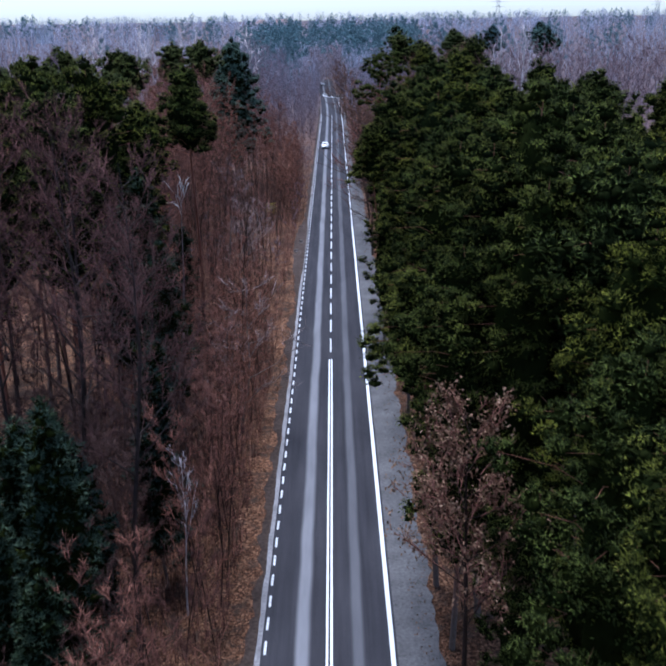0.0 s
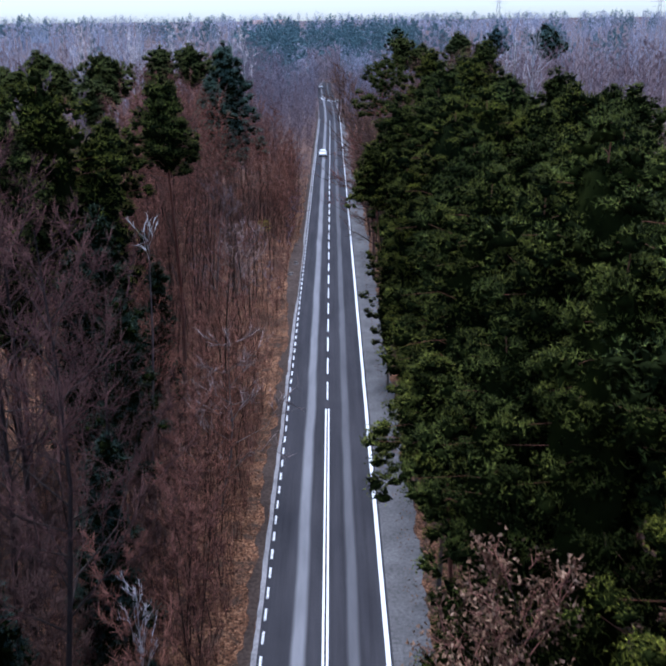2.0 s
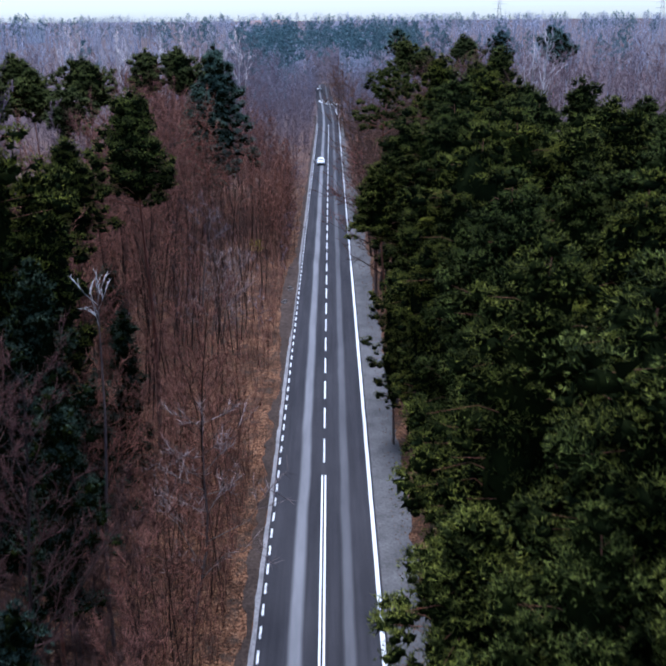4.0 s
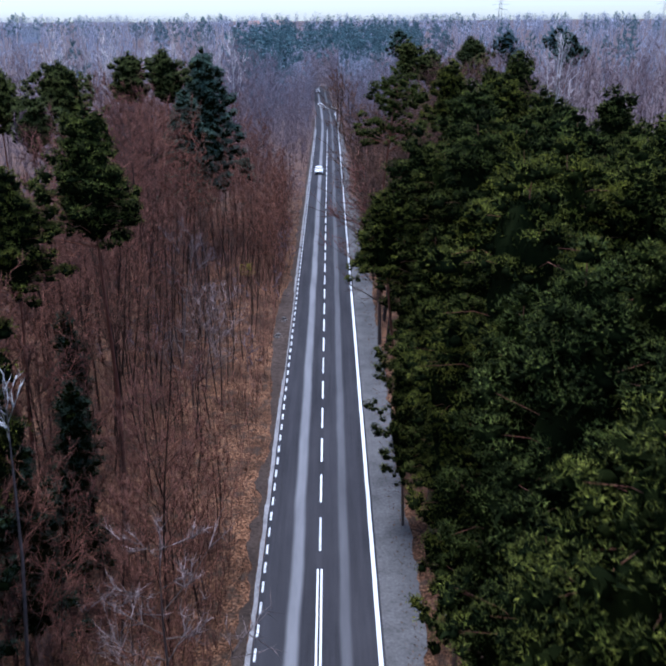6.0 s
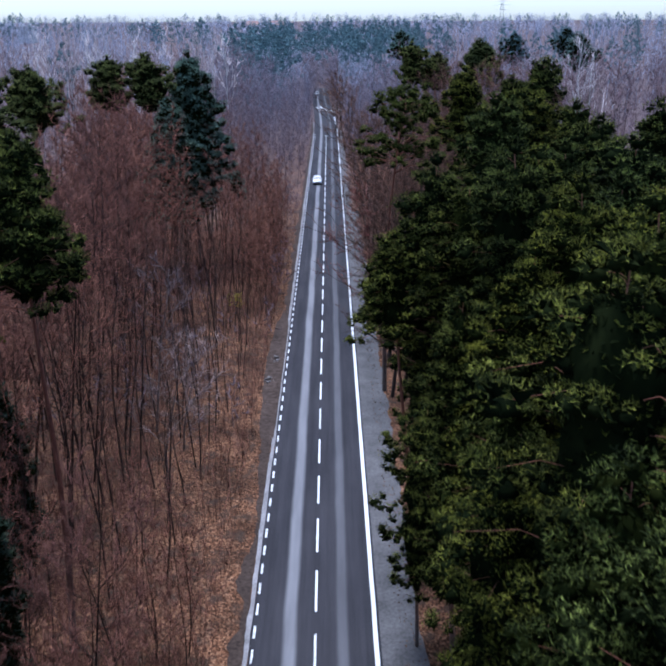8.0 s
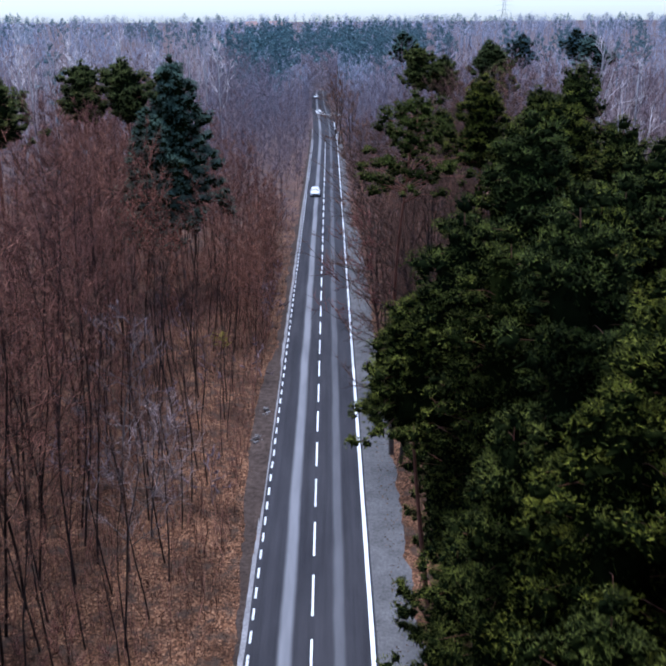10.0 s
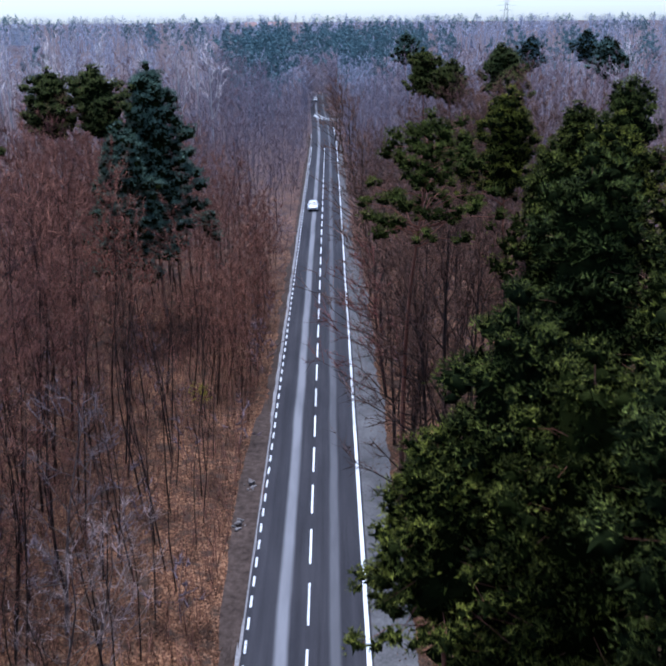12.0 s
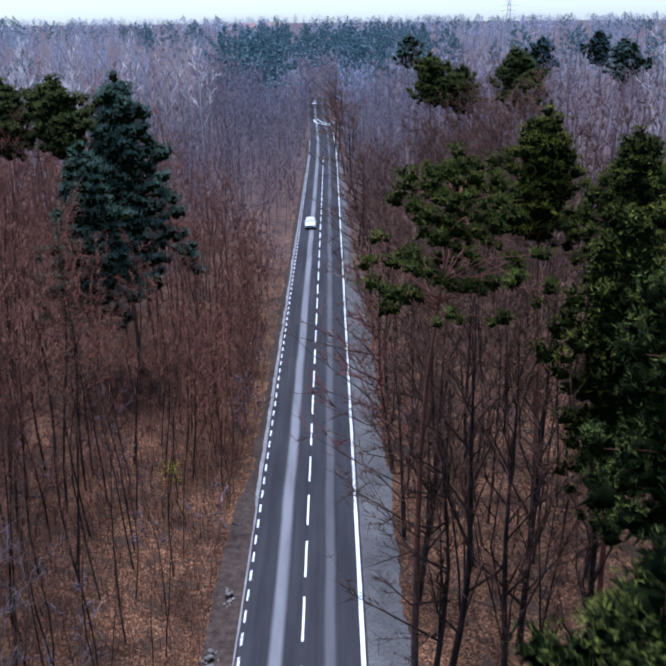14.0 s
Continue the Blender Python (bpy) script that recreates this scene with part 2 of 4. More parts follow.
class Soup:
    """Gathers tubes, spikes and blades into one array of triangles."""

    def __init__(self):
        self.v, self.f, self.n = [], [], 0

    def add(self, v, f):
        self.v.append(np.asarray(v, float))
        self.f.append(np.asarray(f, int) + self.n)
        self.n += len(v)

    def tube(self, pts, radii, sides):
        pts = np.asarray(pts, float)
        d = np.gradient(pts, axis=0)
        d /= np.linalg.norm(d, axis=1)[:, None] + 1e-9
        ref = np.where(np.abs(d[:, 2:3]) > 0.9, [[1.0, 0, 0]], [[0, 0, 1.0]])
        a = np.cross(d, ref)
        a /= np.linalg.norm(a, axis=1)[:, None] + 1e-9
        b = np.cross(d, a)
        ang = np.arange(sides) * 2 * math.pi / sides
        ring = a[:, None] * np.cos(ang)[None, :, None] + b[:, None] * np.sin(ang)[None, :, None]
        v = (pts[:, None] + ring * np.asarray(radii)[:, None, None]).reshape(-1, 3)
        f = []
        for i in range(len(pts) - 1):
            for j in range(sides):
                p, q = i * sides + j, i * sides + (j + 1) % sides
                f += [(p, q, q + sides), (p, q + sides, p + sides)]
        self.add(v, f)

    def spikes(self, base, tip, r):
        """Thin three-sided twigs from base to tip."""
        base, tip, r = np.asarray(base), np.asarray(tip), np.asarray(r)
        d = tip - base
        d /= np.linalg.norm(d, axis=1)[:, None] + 1e-9
        a = np.cross(d, rng.normal(size=d.shape))
        a /= np.linalg.norm(a, axis=1)[:, None] + 1e-9
        b = np.cross(d, a)
        k = len(base)
        v = np.empty((k, 4, 3))
        for j in range(3):
            t = j * 2 * math.pi / 3
            v[:, j] = base + (a * math.cos(t) + b * math.sin(t)) * r[:, None]
        v[:, 3] = tip
        o = (np.arange(k) * 4)[:, None, None]
        f = (np.array([[0, 1, 3], [1, 2, 3], [2, 0, 3]])[None] + o).reshape(-1, 3)
        self.add(v.reshape(-1, 3), f)

    def blades(self, base, way, length, width, face=None):
        """Single needle or leaf blades, bent triangles with their own facing."""
        k = len(base)
        side = np.cross(way, rng.normal(size=way.shape) if face is None else face)
        side /= np.linalg.norm(side, axis=1)[:, None] + 1e-9
        v = np.empty((k, 3, 3))
        v[:, 0] = base - side * width[:, None] / 2
        v[:, 1] = base + side * width[:, None] / 2
        v[:, 2] = base + way * length[:, None]
        f = np.arange(3 * k).reshape(-1, 3)
        self.add(v.reshape(-1, 3), f)

    def arrays(self):
        return np.concatenate(self.v), np.concatenate(self.f)

    def mesh(self, name, mat):
        v, f = self.arrays()
        return mesh_of(name, v, f, mat)


def unit(v):
    return v / (np.linalg.norm(v, axis=-1, keepdims=True) + 1e-9)


def bent_stem(height, lean, steps=7):
    t = np.linspace(0, 1, steps)
    ph = rng.uniform(0, 6.28, 2)
    x = lean * (np.sin(t * 3.1 + ph[0]) - np.sin(ph[0])) + lean * 0.4 * np.sin(t * 8 + ph[1]) * t
    y = lean * (np.sin(t * 2.7 + ph[1]) - np.sin(ph[1])) + lean * 0.4 * np.sin(t * 7 + ph[0]) * t
    return np.stack([x, y, t * height], 1)


def along(pts, s):
    """The place at the share s of a polyline."""
    k = s * (len(pts) - 1)
    i = min(int(k), len(pts) - 2)
    return pts[i] + (pts[i + 1] - pts[i]) * (k - i)


def bare_arrays(height, girth, start, reach, limbs, subs, fine, rise=0.9, twig=0.02, sides=5, lean=0.5, thick=0.42, pull=0.0):
    """A leafless tree: stem, fine twigs and limbs, each in a soup of its own."""
    wood, spray, arms = Soup(), Soup(), Soup()
    stem = bent_stem(height, lean)
    wood.tube(stem, girth * (1 - np.linspace(0, 0.93, len(stem)) ** 1.1), sides)
    bases, tips, radii = [], [], []
    for i in range(limbs):
        s = start + (0.97 - start) * (i + rng.random()) / limbs
        p = along(stem, s)
        az = i * 2.4 + rng.normal() * 0.5
        size = reach * (1.0 - 0.65 * (s - start) / (1 - start)) * rng.uniform(0.7, 1.2)
        d = unit(np.array([math.cos(az), math.sin(az), rise * rng.uniform(0.6, 1.5)]) - np.array([pull, 0, 0]))
        mid = p + d * size * 0.5 + rng.normal(size=3) * 0.07 * size
        end = p + d * size + np.array([0, 0, size * rng.uniform(0.05, 0.35)])
        limb = np.array([p, mid, end])
        r = girth * thick * (1 - s * 0.7)
        arms.tube(limb, [r, r * 0.6, r * 0.15], 3)
        for j in range(subs):
            q = along(limb, rng.uniform(0.25, 1.0))
            e = unit(d + rng.normal(size=3) * 0.6 + np.array([0, 0, 0.35])) * size * rng.uniform(0.25, 0.5)
            bases.append(q), tips.append(q + e), radii.append(twig * 1.7)
            k = rng.uniform(0.2, 1.0, (fine, 1))
            b = q + e * k
            w = unit(unit(e)[None] + rng.normal(size=(fine, 3)) * 0.75 + np.array([[0, 0, 0.4]])) * rng.uniform(0.35, 1.0, (fine, 1)) * (0.35 + 0.16 * size)
            bases += list(b)
            tips += list(b + w)
            radii += [twig] * fine
    spray.spikes(np.array(bases), np.array(tips), np.array(radii))
    return wood, spray, arms


def lump():
    """Corners and faces of a small round lump."""
    bm = bmesh.new()
    bmesh.ops.create_icosphere(bm, subdivisions=1, radius=1.0)
    v = np.array([p.co[:] for p in bm.verts])
    f = np.array([[p.index for p in q.verts] for q in bm.faces])
    bm.free()
    return v, f


LUMP = lump()


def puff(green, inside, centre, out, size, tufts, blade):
    """A cushion of needles on a bough's end: a dense heart of old needles, near black for shade, and tufts of young
    needles all over its upper side.
    """
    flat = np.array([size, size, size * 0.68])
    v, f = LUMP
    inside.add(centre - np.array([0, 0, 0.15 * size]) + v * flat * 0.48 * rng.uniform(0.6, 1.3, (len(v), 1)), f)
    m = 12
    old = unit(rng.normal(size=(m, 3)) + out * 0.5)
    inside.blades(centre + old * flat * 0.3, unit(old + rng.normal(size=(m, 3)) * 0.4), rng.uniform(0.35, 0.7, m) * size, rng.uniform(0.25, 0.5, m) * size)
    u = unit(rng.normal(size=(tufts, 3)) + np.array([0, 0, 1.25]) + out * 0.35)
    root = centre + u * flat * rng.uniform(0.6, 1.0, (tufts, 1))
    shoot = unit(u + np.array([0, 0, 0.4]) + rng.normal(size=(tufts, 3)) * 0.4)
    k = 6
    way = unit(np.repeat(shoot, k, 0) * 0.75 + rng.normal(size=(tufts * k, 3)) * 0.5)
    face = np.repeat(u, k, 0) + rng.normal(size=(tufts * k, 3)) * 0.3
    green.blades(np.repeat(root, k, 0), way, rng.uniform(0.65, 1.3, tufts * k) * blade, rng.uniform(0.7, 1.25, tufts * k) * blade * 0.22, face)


def hull(green, inside, stem, start, radius, profile, shape, blade, sides=11, rings=12):
    """The close mass of dead and old needles round the stem, inside the crown, coloured near black for the shade there.
    """
    v, f = [], []
    for i in range(rings):
        h = 0.02 + 0.93 * i / (rings - 1)
        p = along(stem, start + (0.985 - start) * h)
        for j in range(sides):
            az = j * 2 * math.pi / sides
            r = 0.43 * radius * profile(h) * min(1, 0.25 + 4 * h) * shape(az, h) * rng.uniform(0.75, 1.2)
            v.append(p + np.array([math.cos(az) * r, math.sin(az) * r, rng.normal() * 0.15]))
    for i in range(rings - 1):
        for j in range(sides):
            a, b = i * sides + j, i * sides + (j + 1) % sides
            f += [(a, b, b + sides), (a, b + sides, a + sides)]
    n = len(v)
    v += [along(stem, start), along(stem, start + (0.985 - start) * 0.97)]
    for j in range(sides):
        b = (j + 1) % sides
        f += [(b, j, n), ((rings - 1) * sides + j, (rings - 1) * sides + b, n + 1)]
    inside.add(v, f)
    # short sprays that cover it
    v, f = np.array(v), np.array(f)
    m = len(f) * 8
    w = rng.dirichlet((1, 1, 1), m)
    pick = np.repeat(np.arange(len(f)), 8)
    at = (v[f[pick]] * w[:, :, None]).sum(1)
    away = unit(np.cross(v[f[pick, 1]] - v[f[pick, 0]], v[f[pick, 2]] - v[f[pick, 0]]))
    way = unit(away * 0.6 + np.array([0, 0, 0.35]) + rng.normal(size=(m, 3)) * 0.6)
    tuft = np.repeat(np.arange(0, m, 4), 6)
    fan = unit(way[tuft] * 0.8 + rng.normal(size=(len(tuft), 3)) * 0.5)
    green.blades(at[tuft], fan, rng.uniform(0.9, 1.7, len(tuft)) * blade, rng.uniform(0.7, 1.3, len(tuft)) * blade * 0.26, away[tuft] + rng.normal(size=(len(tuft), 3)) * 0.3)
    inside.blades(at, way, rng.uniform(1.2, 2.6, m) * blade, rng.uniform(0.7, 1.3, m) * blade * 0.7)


def conifer_arrays(height, girth, start, radius, profile, boughs, size, tufts, blade, lift=0.25, lean=0.4, lop=0.2, rugged=0.3, bough=0.2, pads=3, full=True):
    """A conifer: stem and boughs in one soup, young needles and shade-dark old ones in two more. Every bough ends in a
    fan of needle cushions; profile gives the crown's width from its base (0) to the top (1)."""
    wood, green, inside = Soup(), Soup(), Soup()
    stem = bent_stem(height, lean, 9)
    wood.tube(stem, girth * (1 - np.linspace(0, 0.9, len(stem))), 7)
    lop_way, seed = rng.uniform(0, 6.28), rng.uniform(0, 90)

    def shape(az, h):
        lobe = noise.noise(Vector((math.cos(az) * 1.6 + seed, math.sin(az) * 1.6, h * height * (1 - start) * 0.45)))
        return (1 + lop * math.cos(az - lop_way)) * (1 + rugged * 1.6 * lobe)

    if full:
        hull(green, inside, stem, start, radius, profile, shape, blade)
    grid = np.linspace(0, 1, 60)
    wide = np.cumsum([(profile(g) + 0.12) * (0.6 + 0.8 * g) for g in grid])
    wide = (wide - wide[0]) / (wide[-1] - wide[0])
    for i in range(boughs):
        h = float(np.interp((i + rng.random()) / boughs, wide, grid))
        az = i * 2.39996 + rng.normal() * 0.25
        deep = rng.uniform(0.5, 0.75) if i % 5 == 0 else rng.uniform(0.74, 1.1)
        q = max(0.1, radius * profile(h) * shape(az, h) * deep - size * 0.4)
        p = along(stem, start + (0.985 - start) * h)
        out = np.array([math.cos(az), math.sin(az), 0.0])
        side = np.array([-out[1], out[0], 0.0])
        end = p + out * q + np.array([0, 0, rng.normal() * 0.15])
        foot = along(stem, max(start * 0.9, start + (0.985 - start) * h - lift * q / height))
        mid = 0.5 * (foot + end) + np.array([0, 0, 0.1 * q]) + rng.normal(size=3) * 0.06 * q
        r = max(0.02, girth * bough * (1 - 0.5 * h))
        wood.tube([foot, mid, end], [r, r * 0.65, r * 0.3], 3)
        big = size * rng.uniform(0.75, 1.3)
        for j in range(pads):
            spread = (0, 0.95, -0.95, 0.4)[j] * big * rng.uniform(0.8, 1.25)
            back = 0 if j == 0 else big * rng.uniform(0.1, 0.9)
            c = end + side * spread - out * min(back, q * 0.8) + np.array([0, 0, (0.15 if j == 0 else -0.1) * big + rng.normal() * 0.25 * big])
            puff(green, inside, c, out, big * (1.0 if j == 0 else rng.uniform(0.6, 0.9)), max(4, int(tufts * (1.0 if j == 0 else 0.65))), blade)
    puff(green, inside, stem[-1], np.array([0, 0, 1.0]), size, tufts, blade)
    return wood, green, inside


def leafy_arrays(height, girth, start, reach, limbs, subs, leaves, leaf):
    wood, spray, arms = bare_arrays(height, girth, start, reach, limbs, subs, 5)
    green = Soup()
    v, _ = spray.arrays()
    tips = v.reshape(-1, 4, 3)[:, 3]
    pick = tips[rng.integers(0, len(tips), leaves)] + rng.normal(size=(leaves, 3)) * 0.14
    green.blades(pick, unit(rng.normal(size=(leaves, 3)) - np.array([0, 0, 0.6])), rng.uniform(0.7, 1.3, leaves) * leaf, rng.uniform(0.7, 1.2, leaves) * leaf * 0.7)
    return wood, spray, green, arms


def plant(name, meshes, x, y, z=0.0, turn=None, scale=1.0, tall=1.0, label="", category="tree", group=""):
    """A tree at its place: an Empty at the foot with its parts."""
    root = new(name)
    turn = rng.uniform(0, 360) if turn is None else turn
    root.matrix_basis = Matrix.LocRotScale((x, y, z), Euler((0, 0, radians(turn))), (scale, scale, scale * tall))
    for pname, me in meshes:
        ob = new(pname, me)
        ob.parent = root
        if pname in ("twig_crown", "crown", "inner_crown", "branchwork"):
            tagged(ob, kind="stuff")
    return tagged(root, label, category, group)


def part(name, bm, mat, parent, label="", smooth=False):
    me = bpy.data.meshes.new(name)
    bm.to_mesh(me)
    bm.free()
    me.materials.append(mat)
    if smooth:
        for p in me.polygons:
            p.use_smooth = True
    ob = new(name, me)
    ob.parent = parent
    if label:
        tagged(ob, label)
    return ob


# ---- ground and road ----
def centre(y):
    """The road's middle: straight, then a slow bend to the west."""
    if y < 280:
        return 0.0
    if y < 380:
        return -1.5e-4 * (y - 280) ** 2
    return -1.5 - 0.03 * (y - 380) + 1.2e-4 * (y - 380) ** 2


def land(x, y):
    """The lie of the forest floor: level at the road, a low bank and swells beside it."""
    d = abs(x - centre(y))
    k = min(1.0, max(0.0, (d - 5.5) / 6.0))
    near = 1.0 if abs(y) < 600 and d < 200 else 0.3
    return -0.06 + max(0.0, min(y, 2200) - 480) * 0.0115 + near * k * (0.25 + 0.45 * noise.noise(Vector((x * 0.07, y * 0.07, 0.3))) + 0.12 * noise.noise(Vector((x * 0.4, y * 0.4, 2.0))))


def build_ground():
    xs = np.unique(np.concatenate([np.arange(-60, 60.1, 1.5), np.arange(-300, 301, 30), np.arange(-3000, 3001, 300)]))
    ys = np.unique(np.concatenate([np.arange(-30, 270, 1.5), np.arange(-300, 1700, 30), np.arange(-900, 4801, 300)]))
    v = np.array([(x, y, land(x, y)) for y in ys for x in xs])
    i = np.arange(len(xs) * len(ys)).reshape(len(ys), len(xs))
    a, b, c, d = i[:-1, :-1].ravel(), i[:-1, 1:].ravel(), i[1:, 1:].ravel(), i[1:, :-1].ravel()
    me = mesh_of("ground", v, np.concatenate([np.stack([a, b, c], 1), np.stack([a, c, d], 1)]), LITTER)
    me.polygons.foreach_set("use_smooth", np.ones(len(me.polygons), bool))
    tagged(new("ground", me), "flat forest floor covered with brown fallen leaves", "ground", kind="structure")


def strip(name, left, right, y0, y1, top, mat, step=2.0, ragged=(0.0, 0.0), depth=0.05, parent=None, bend=True):
    """A band along the road with a top and side faces; left and right are distances from the road's middle."""
    ys = np.linspace(y0, y1, max(2, int(round((y1 - y0) / step)) + 1))
    v, f, uv = [], [], []
    for y in ys:
        c = centre(y) if bend else 0
        l = left + ragged[0] * noise.noise(Vector((left, y * 0.35, 1.0))) + ragged[0] * 0.6 * noise.noise(Vector((left, y * 1.3, 5.0)))
        r = right + ragged[1] * noise.noise(Vector((right, y * 0.35, 3.0))) + ragged[1] * 0.6 * noise.noise(Vector((right, y * 1.3, 8.0)))
        v += [(c + l, y, top - depth), (c + l, y, top), (c + r, y, top), (c + r, y, top - depth)]
        uv += [(l, y), (l, y), (r, y), (r, y)]
    for k in range(len(ys) - 1):
        for j in range(3):
            p = 4 * k + j
            f.append((p, p + 4, p + 5, p + 1))
    n = 4 * (len(ys) - 1)
    f += [(0, 1, 2, 3), (n + 3, n + 2, n + 1, n)]
    me = bpy.data.meshes.new(name)
    me.from_pydata(v, [], f)
    lay = me.uv_layers.new(name="across")
    for loop in me.loops:
        lay.data[loop.index].uv = uv[loop.vertex_index]
    me.materials.append(mat)
    ob = new(name, me)
    ob.parent = parent
    return ob


def build_road():
    road = tagged(strip("road", -3.5, 3.5, -60, 500, 0.0, ASPHALT, 2.0, (0.06, 0.02)), "two-lane grey asphalt road with pale dusty bands in its lanes", "road", kind="structure")
    tagged(strip("pavement", 3.5, 5.75, -60, 190, -0.012, SHOULDER, 0.5, (0.0, 0.45)), "pale grey asphalt shoulder strewn with leaf dust beside the road", "pavement", kind="structure")
    tagged(strip("trim", -3.78, -3.5, -60, 330, -0.014, EDGE_GRIT, 0.5, (0.1, 0.04)), "narrow pale gritty edge along the asphalt", "verge", kind="structure")
    tagged(strip("trim", -4.35, -3.78, -60, 330, -0.03, GRAVEL, 0.5, (0.5, 0.1)), "strip of bare grey-brown soil and grit", "verge", kind="structure")
    tagged(strip("pavement", 3.5, 4.7, 190, 320, -0.012, SHOULDER, 0.8, (0.0, 0.35)), "narrowing pale shoulder beside the road", "pavement", kind="structure")
    # a wider trodden bay in the western verge
    bay = bmesh.new()
    ring = []
    for k in range(90):
        a = k * 2 * math.pi / 90
        r = 1 + 0.2 * noise.noise(Vector((math.cos(a) * 2, math.sin(a) * 2, 4))) + 0.1 * noise.noise(Vector((math.cos(a) * 9, math.sin(a) * 9, 4)))
        ring.append(bay.verts.new((min(-3.62, -4.3 + 1.0 * r * math.cos(a)), 116 + 17 * r * math.sin(a), 0.012)))
    bay.faces.new(ring)
    me = bpy.data.meshes.new("trim")
    bay.to_mesh(me)
    bay.free()
    me.materials.append(BAY)
    tagged(new("trim", me), "bay of trodden grey soil in the verge", "verge", kind="structure")
    # markings: a double line, then long dashes; a broken edge line to the west, a solid one to the east
    lift = 0.006
    for x in (-0.115, 0.115):
        strip("centre_line", x - 0.06, x + 0.06, -60, 70, lift, PAINT, 4, (0.006, 0.006), 0.006, road)
    for k in range(38):
        y = 72 + 6 * k
        strip("dash", -0.065, 0.065, y, y + 4, lift, PAINT if k % 5 else WORN_PAINT, 1.0, (0.008, 0.008), 0.006, road)
    for k in range(165):
        y = -28.3 + 2 * k
        strip("edge_dash", -3.37, -3.24, y, y + 1.05, lift, WORN_PAINT, 0.55, (0.02, 0.02), 0.006, road)
    strip("edge_line", 3.13, 3.37, 18, 128, lift, PAINT, 1.5, (0.015, 0.015), 0.006, road)
    strip("edge_line", 3.15, 3.35, 128, 350, lift, WORN_PAINT, 1.5, (0.03, 0.03), 0.006, road)
    strip("edge_line", 3.13, 3.37, -60, 18, lift, WORN_PAINT, 1.0, (0.03, 0.03), 0.006, road)
    # the side road that joins past the bend
    side = bmesh.new()
    c = centre(374)
    outer = [(c + 3, 362, 0.0), (c + 7, 368, 0), (c + 40, 381, 0), (c + 40, 388, 0), (c + 8, 377, 0), (c + 3, 384, 0)]
    side.faces.new([side.verts.new((x, y, 0.004)) for x, y, _ in outer])
    me = bpy.data.meshes.new("road")
    side.to_mesh(me)
    side.free()
    me.materials.append(SHOULDER)
    for r0, wide in ((0.0, 0.3), (2.6, 0.3)):
        bm = bmesh.new()
        row = []
        for k in range(13):
            a = radians(7 * k)
            px, py = c - 2.6 + r0 * 0.5 + 9 * (1 - math.cos(a)), 386 - 20 * math.sin(a) + r0
            row.append((bm.verts.new((px, py, 0.012)), bm.verts.new((px + wide, py + wide, 0.012))))
        for p, q in zip(row, row[1:]):
            bm.faces.new((p[0], q[0], q[1], p[1]))
        part("edge_line", bm, PAINT, road)
    tagged(new("road", me), "side road that joins the asphalt road", "road", kind="structure")


build_ground()
build_road()

# ---- tree kinds ----
def dome(h):
    return (0.62 + 0.38 * math.sin(min(1, h * 1.6) * math.pi / 2)) * (1 - h ** 6.0) ** 0.6 + 0.03


def cap(h):
    return (0.5 + 0.5 * min(1, h * 2.2)) * (1 - h ** 2.6) ** 0.55 + 0.04


def tiers(h):
    return 1.0 if h < 0.4 else 0.25 if h < 0.58 else 0.7 * (1 - ((h - 0.58) / 0.42) ** 2.5) + 0.05


def skirt(h):
    return 1.0 - 0.8 * h ** 1.5


def cone(h):
    return 0.98 * (1 - h) ** 0.55 + 0.06


def parasol(h):
    return (0.45 + 0.55 * math.sin(h * math.pi * 0.75)) * (1 - h ** 6) + 0.1


def kinds(make, count, wood_mat, crown_mat, third="inner_crown"):
    out = []
    for _ in range(count):
        wood, green, *inside = make()
        parts = [("trunk", wood.mesh("trunk", wood_mat)), ("crown", green.mesh("crown", crown_mat))]
        out.append(parts + [(third, inside[0].mesh(third, OLD_SHADE_NEEDLES if third == "inner_crown" else wood_mat))])
    return out


# edge pines keep green boughs far down, stand pines carry a dome on a bare stem, old pines a flat open top
EDGE_PINE = kinds(lambda: conifer_arrays(25, 0.19, 0.25, 2.75, dome, 90, 0.7, 56, 0.135, rugged=0.55), 6, BARK_PINE, NEEDLES)
INNER_PINE = kinds(lambda: conifer_arrays(25, 0.19, 0.5, 2.75, dome, 52, 0.78, 30, 0.19, rugged=0.5), 5, BARK_PINE, NEEDLES)
BLUE_PINE = kinds(lambda: conifer_arrays(25, 0.19, 0.45, 2.9, cone, 62, 0.7, 26, 0.2, rugged=0.4), 2, BARK_PINE, NEEDLES_YOUNG)
STAND_PINE = kinds(lambda: conifer_arrays(25, 0.19, 0.73, 3.6, skirt, 75, 0.55, 30, 0.18, rugged=0.3), 4, BARK_PINE, NEEDLES)
DOME_PINE = kinds(lambda: conifer_arrays(25, 0.19, 0.76, 3.5, cap, 56, 0.6, 22, 0.26, rugged=0.6, lop=0.3), 3, BARK_PINE, NEEDLES_DOME)
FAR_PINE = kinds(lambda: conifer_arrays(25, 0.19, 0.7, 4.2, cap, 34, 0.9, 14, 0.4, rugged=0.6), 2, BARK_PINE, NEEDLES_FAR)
OPEN_PINE = kinds(lambda: conifer_arrays(25, 0.2, 0.76, 3.7, tiers, 72, 0.46, 26, 0.18, 0.3, 0.5, 0.25, 0.4, 0.25, full=False), 2, BARK_PINE, NEEDLES_OLIVE)
SPRUCE = kinds(lambda: conifer_arrays(25, 0.22, 0.34, 5.2, cone, 170, 0.8, 30, 0.26, 0.1, 0.2, 0.12, 0.25), 2, BARK_PINE, NEEDLES_BLUE)
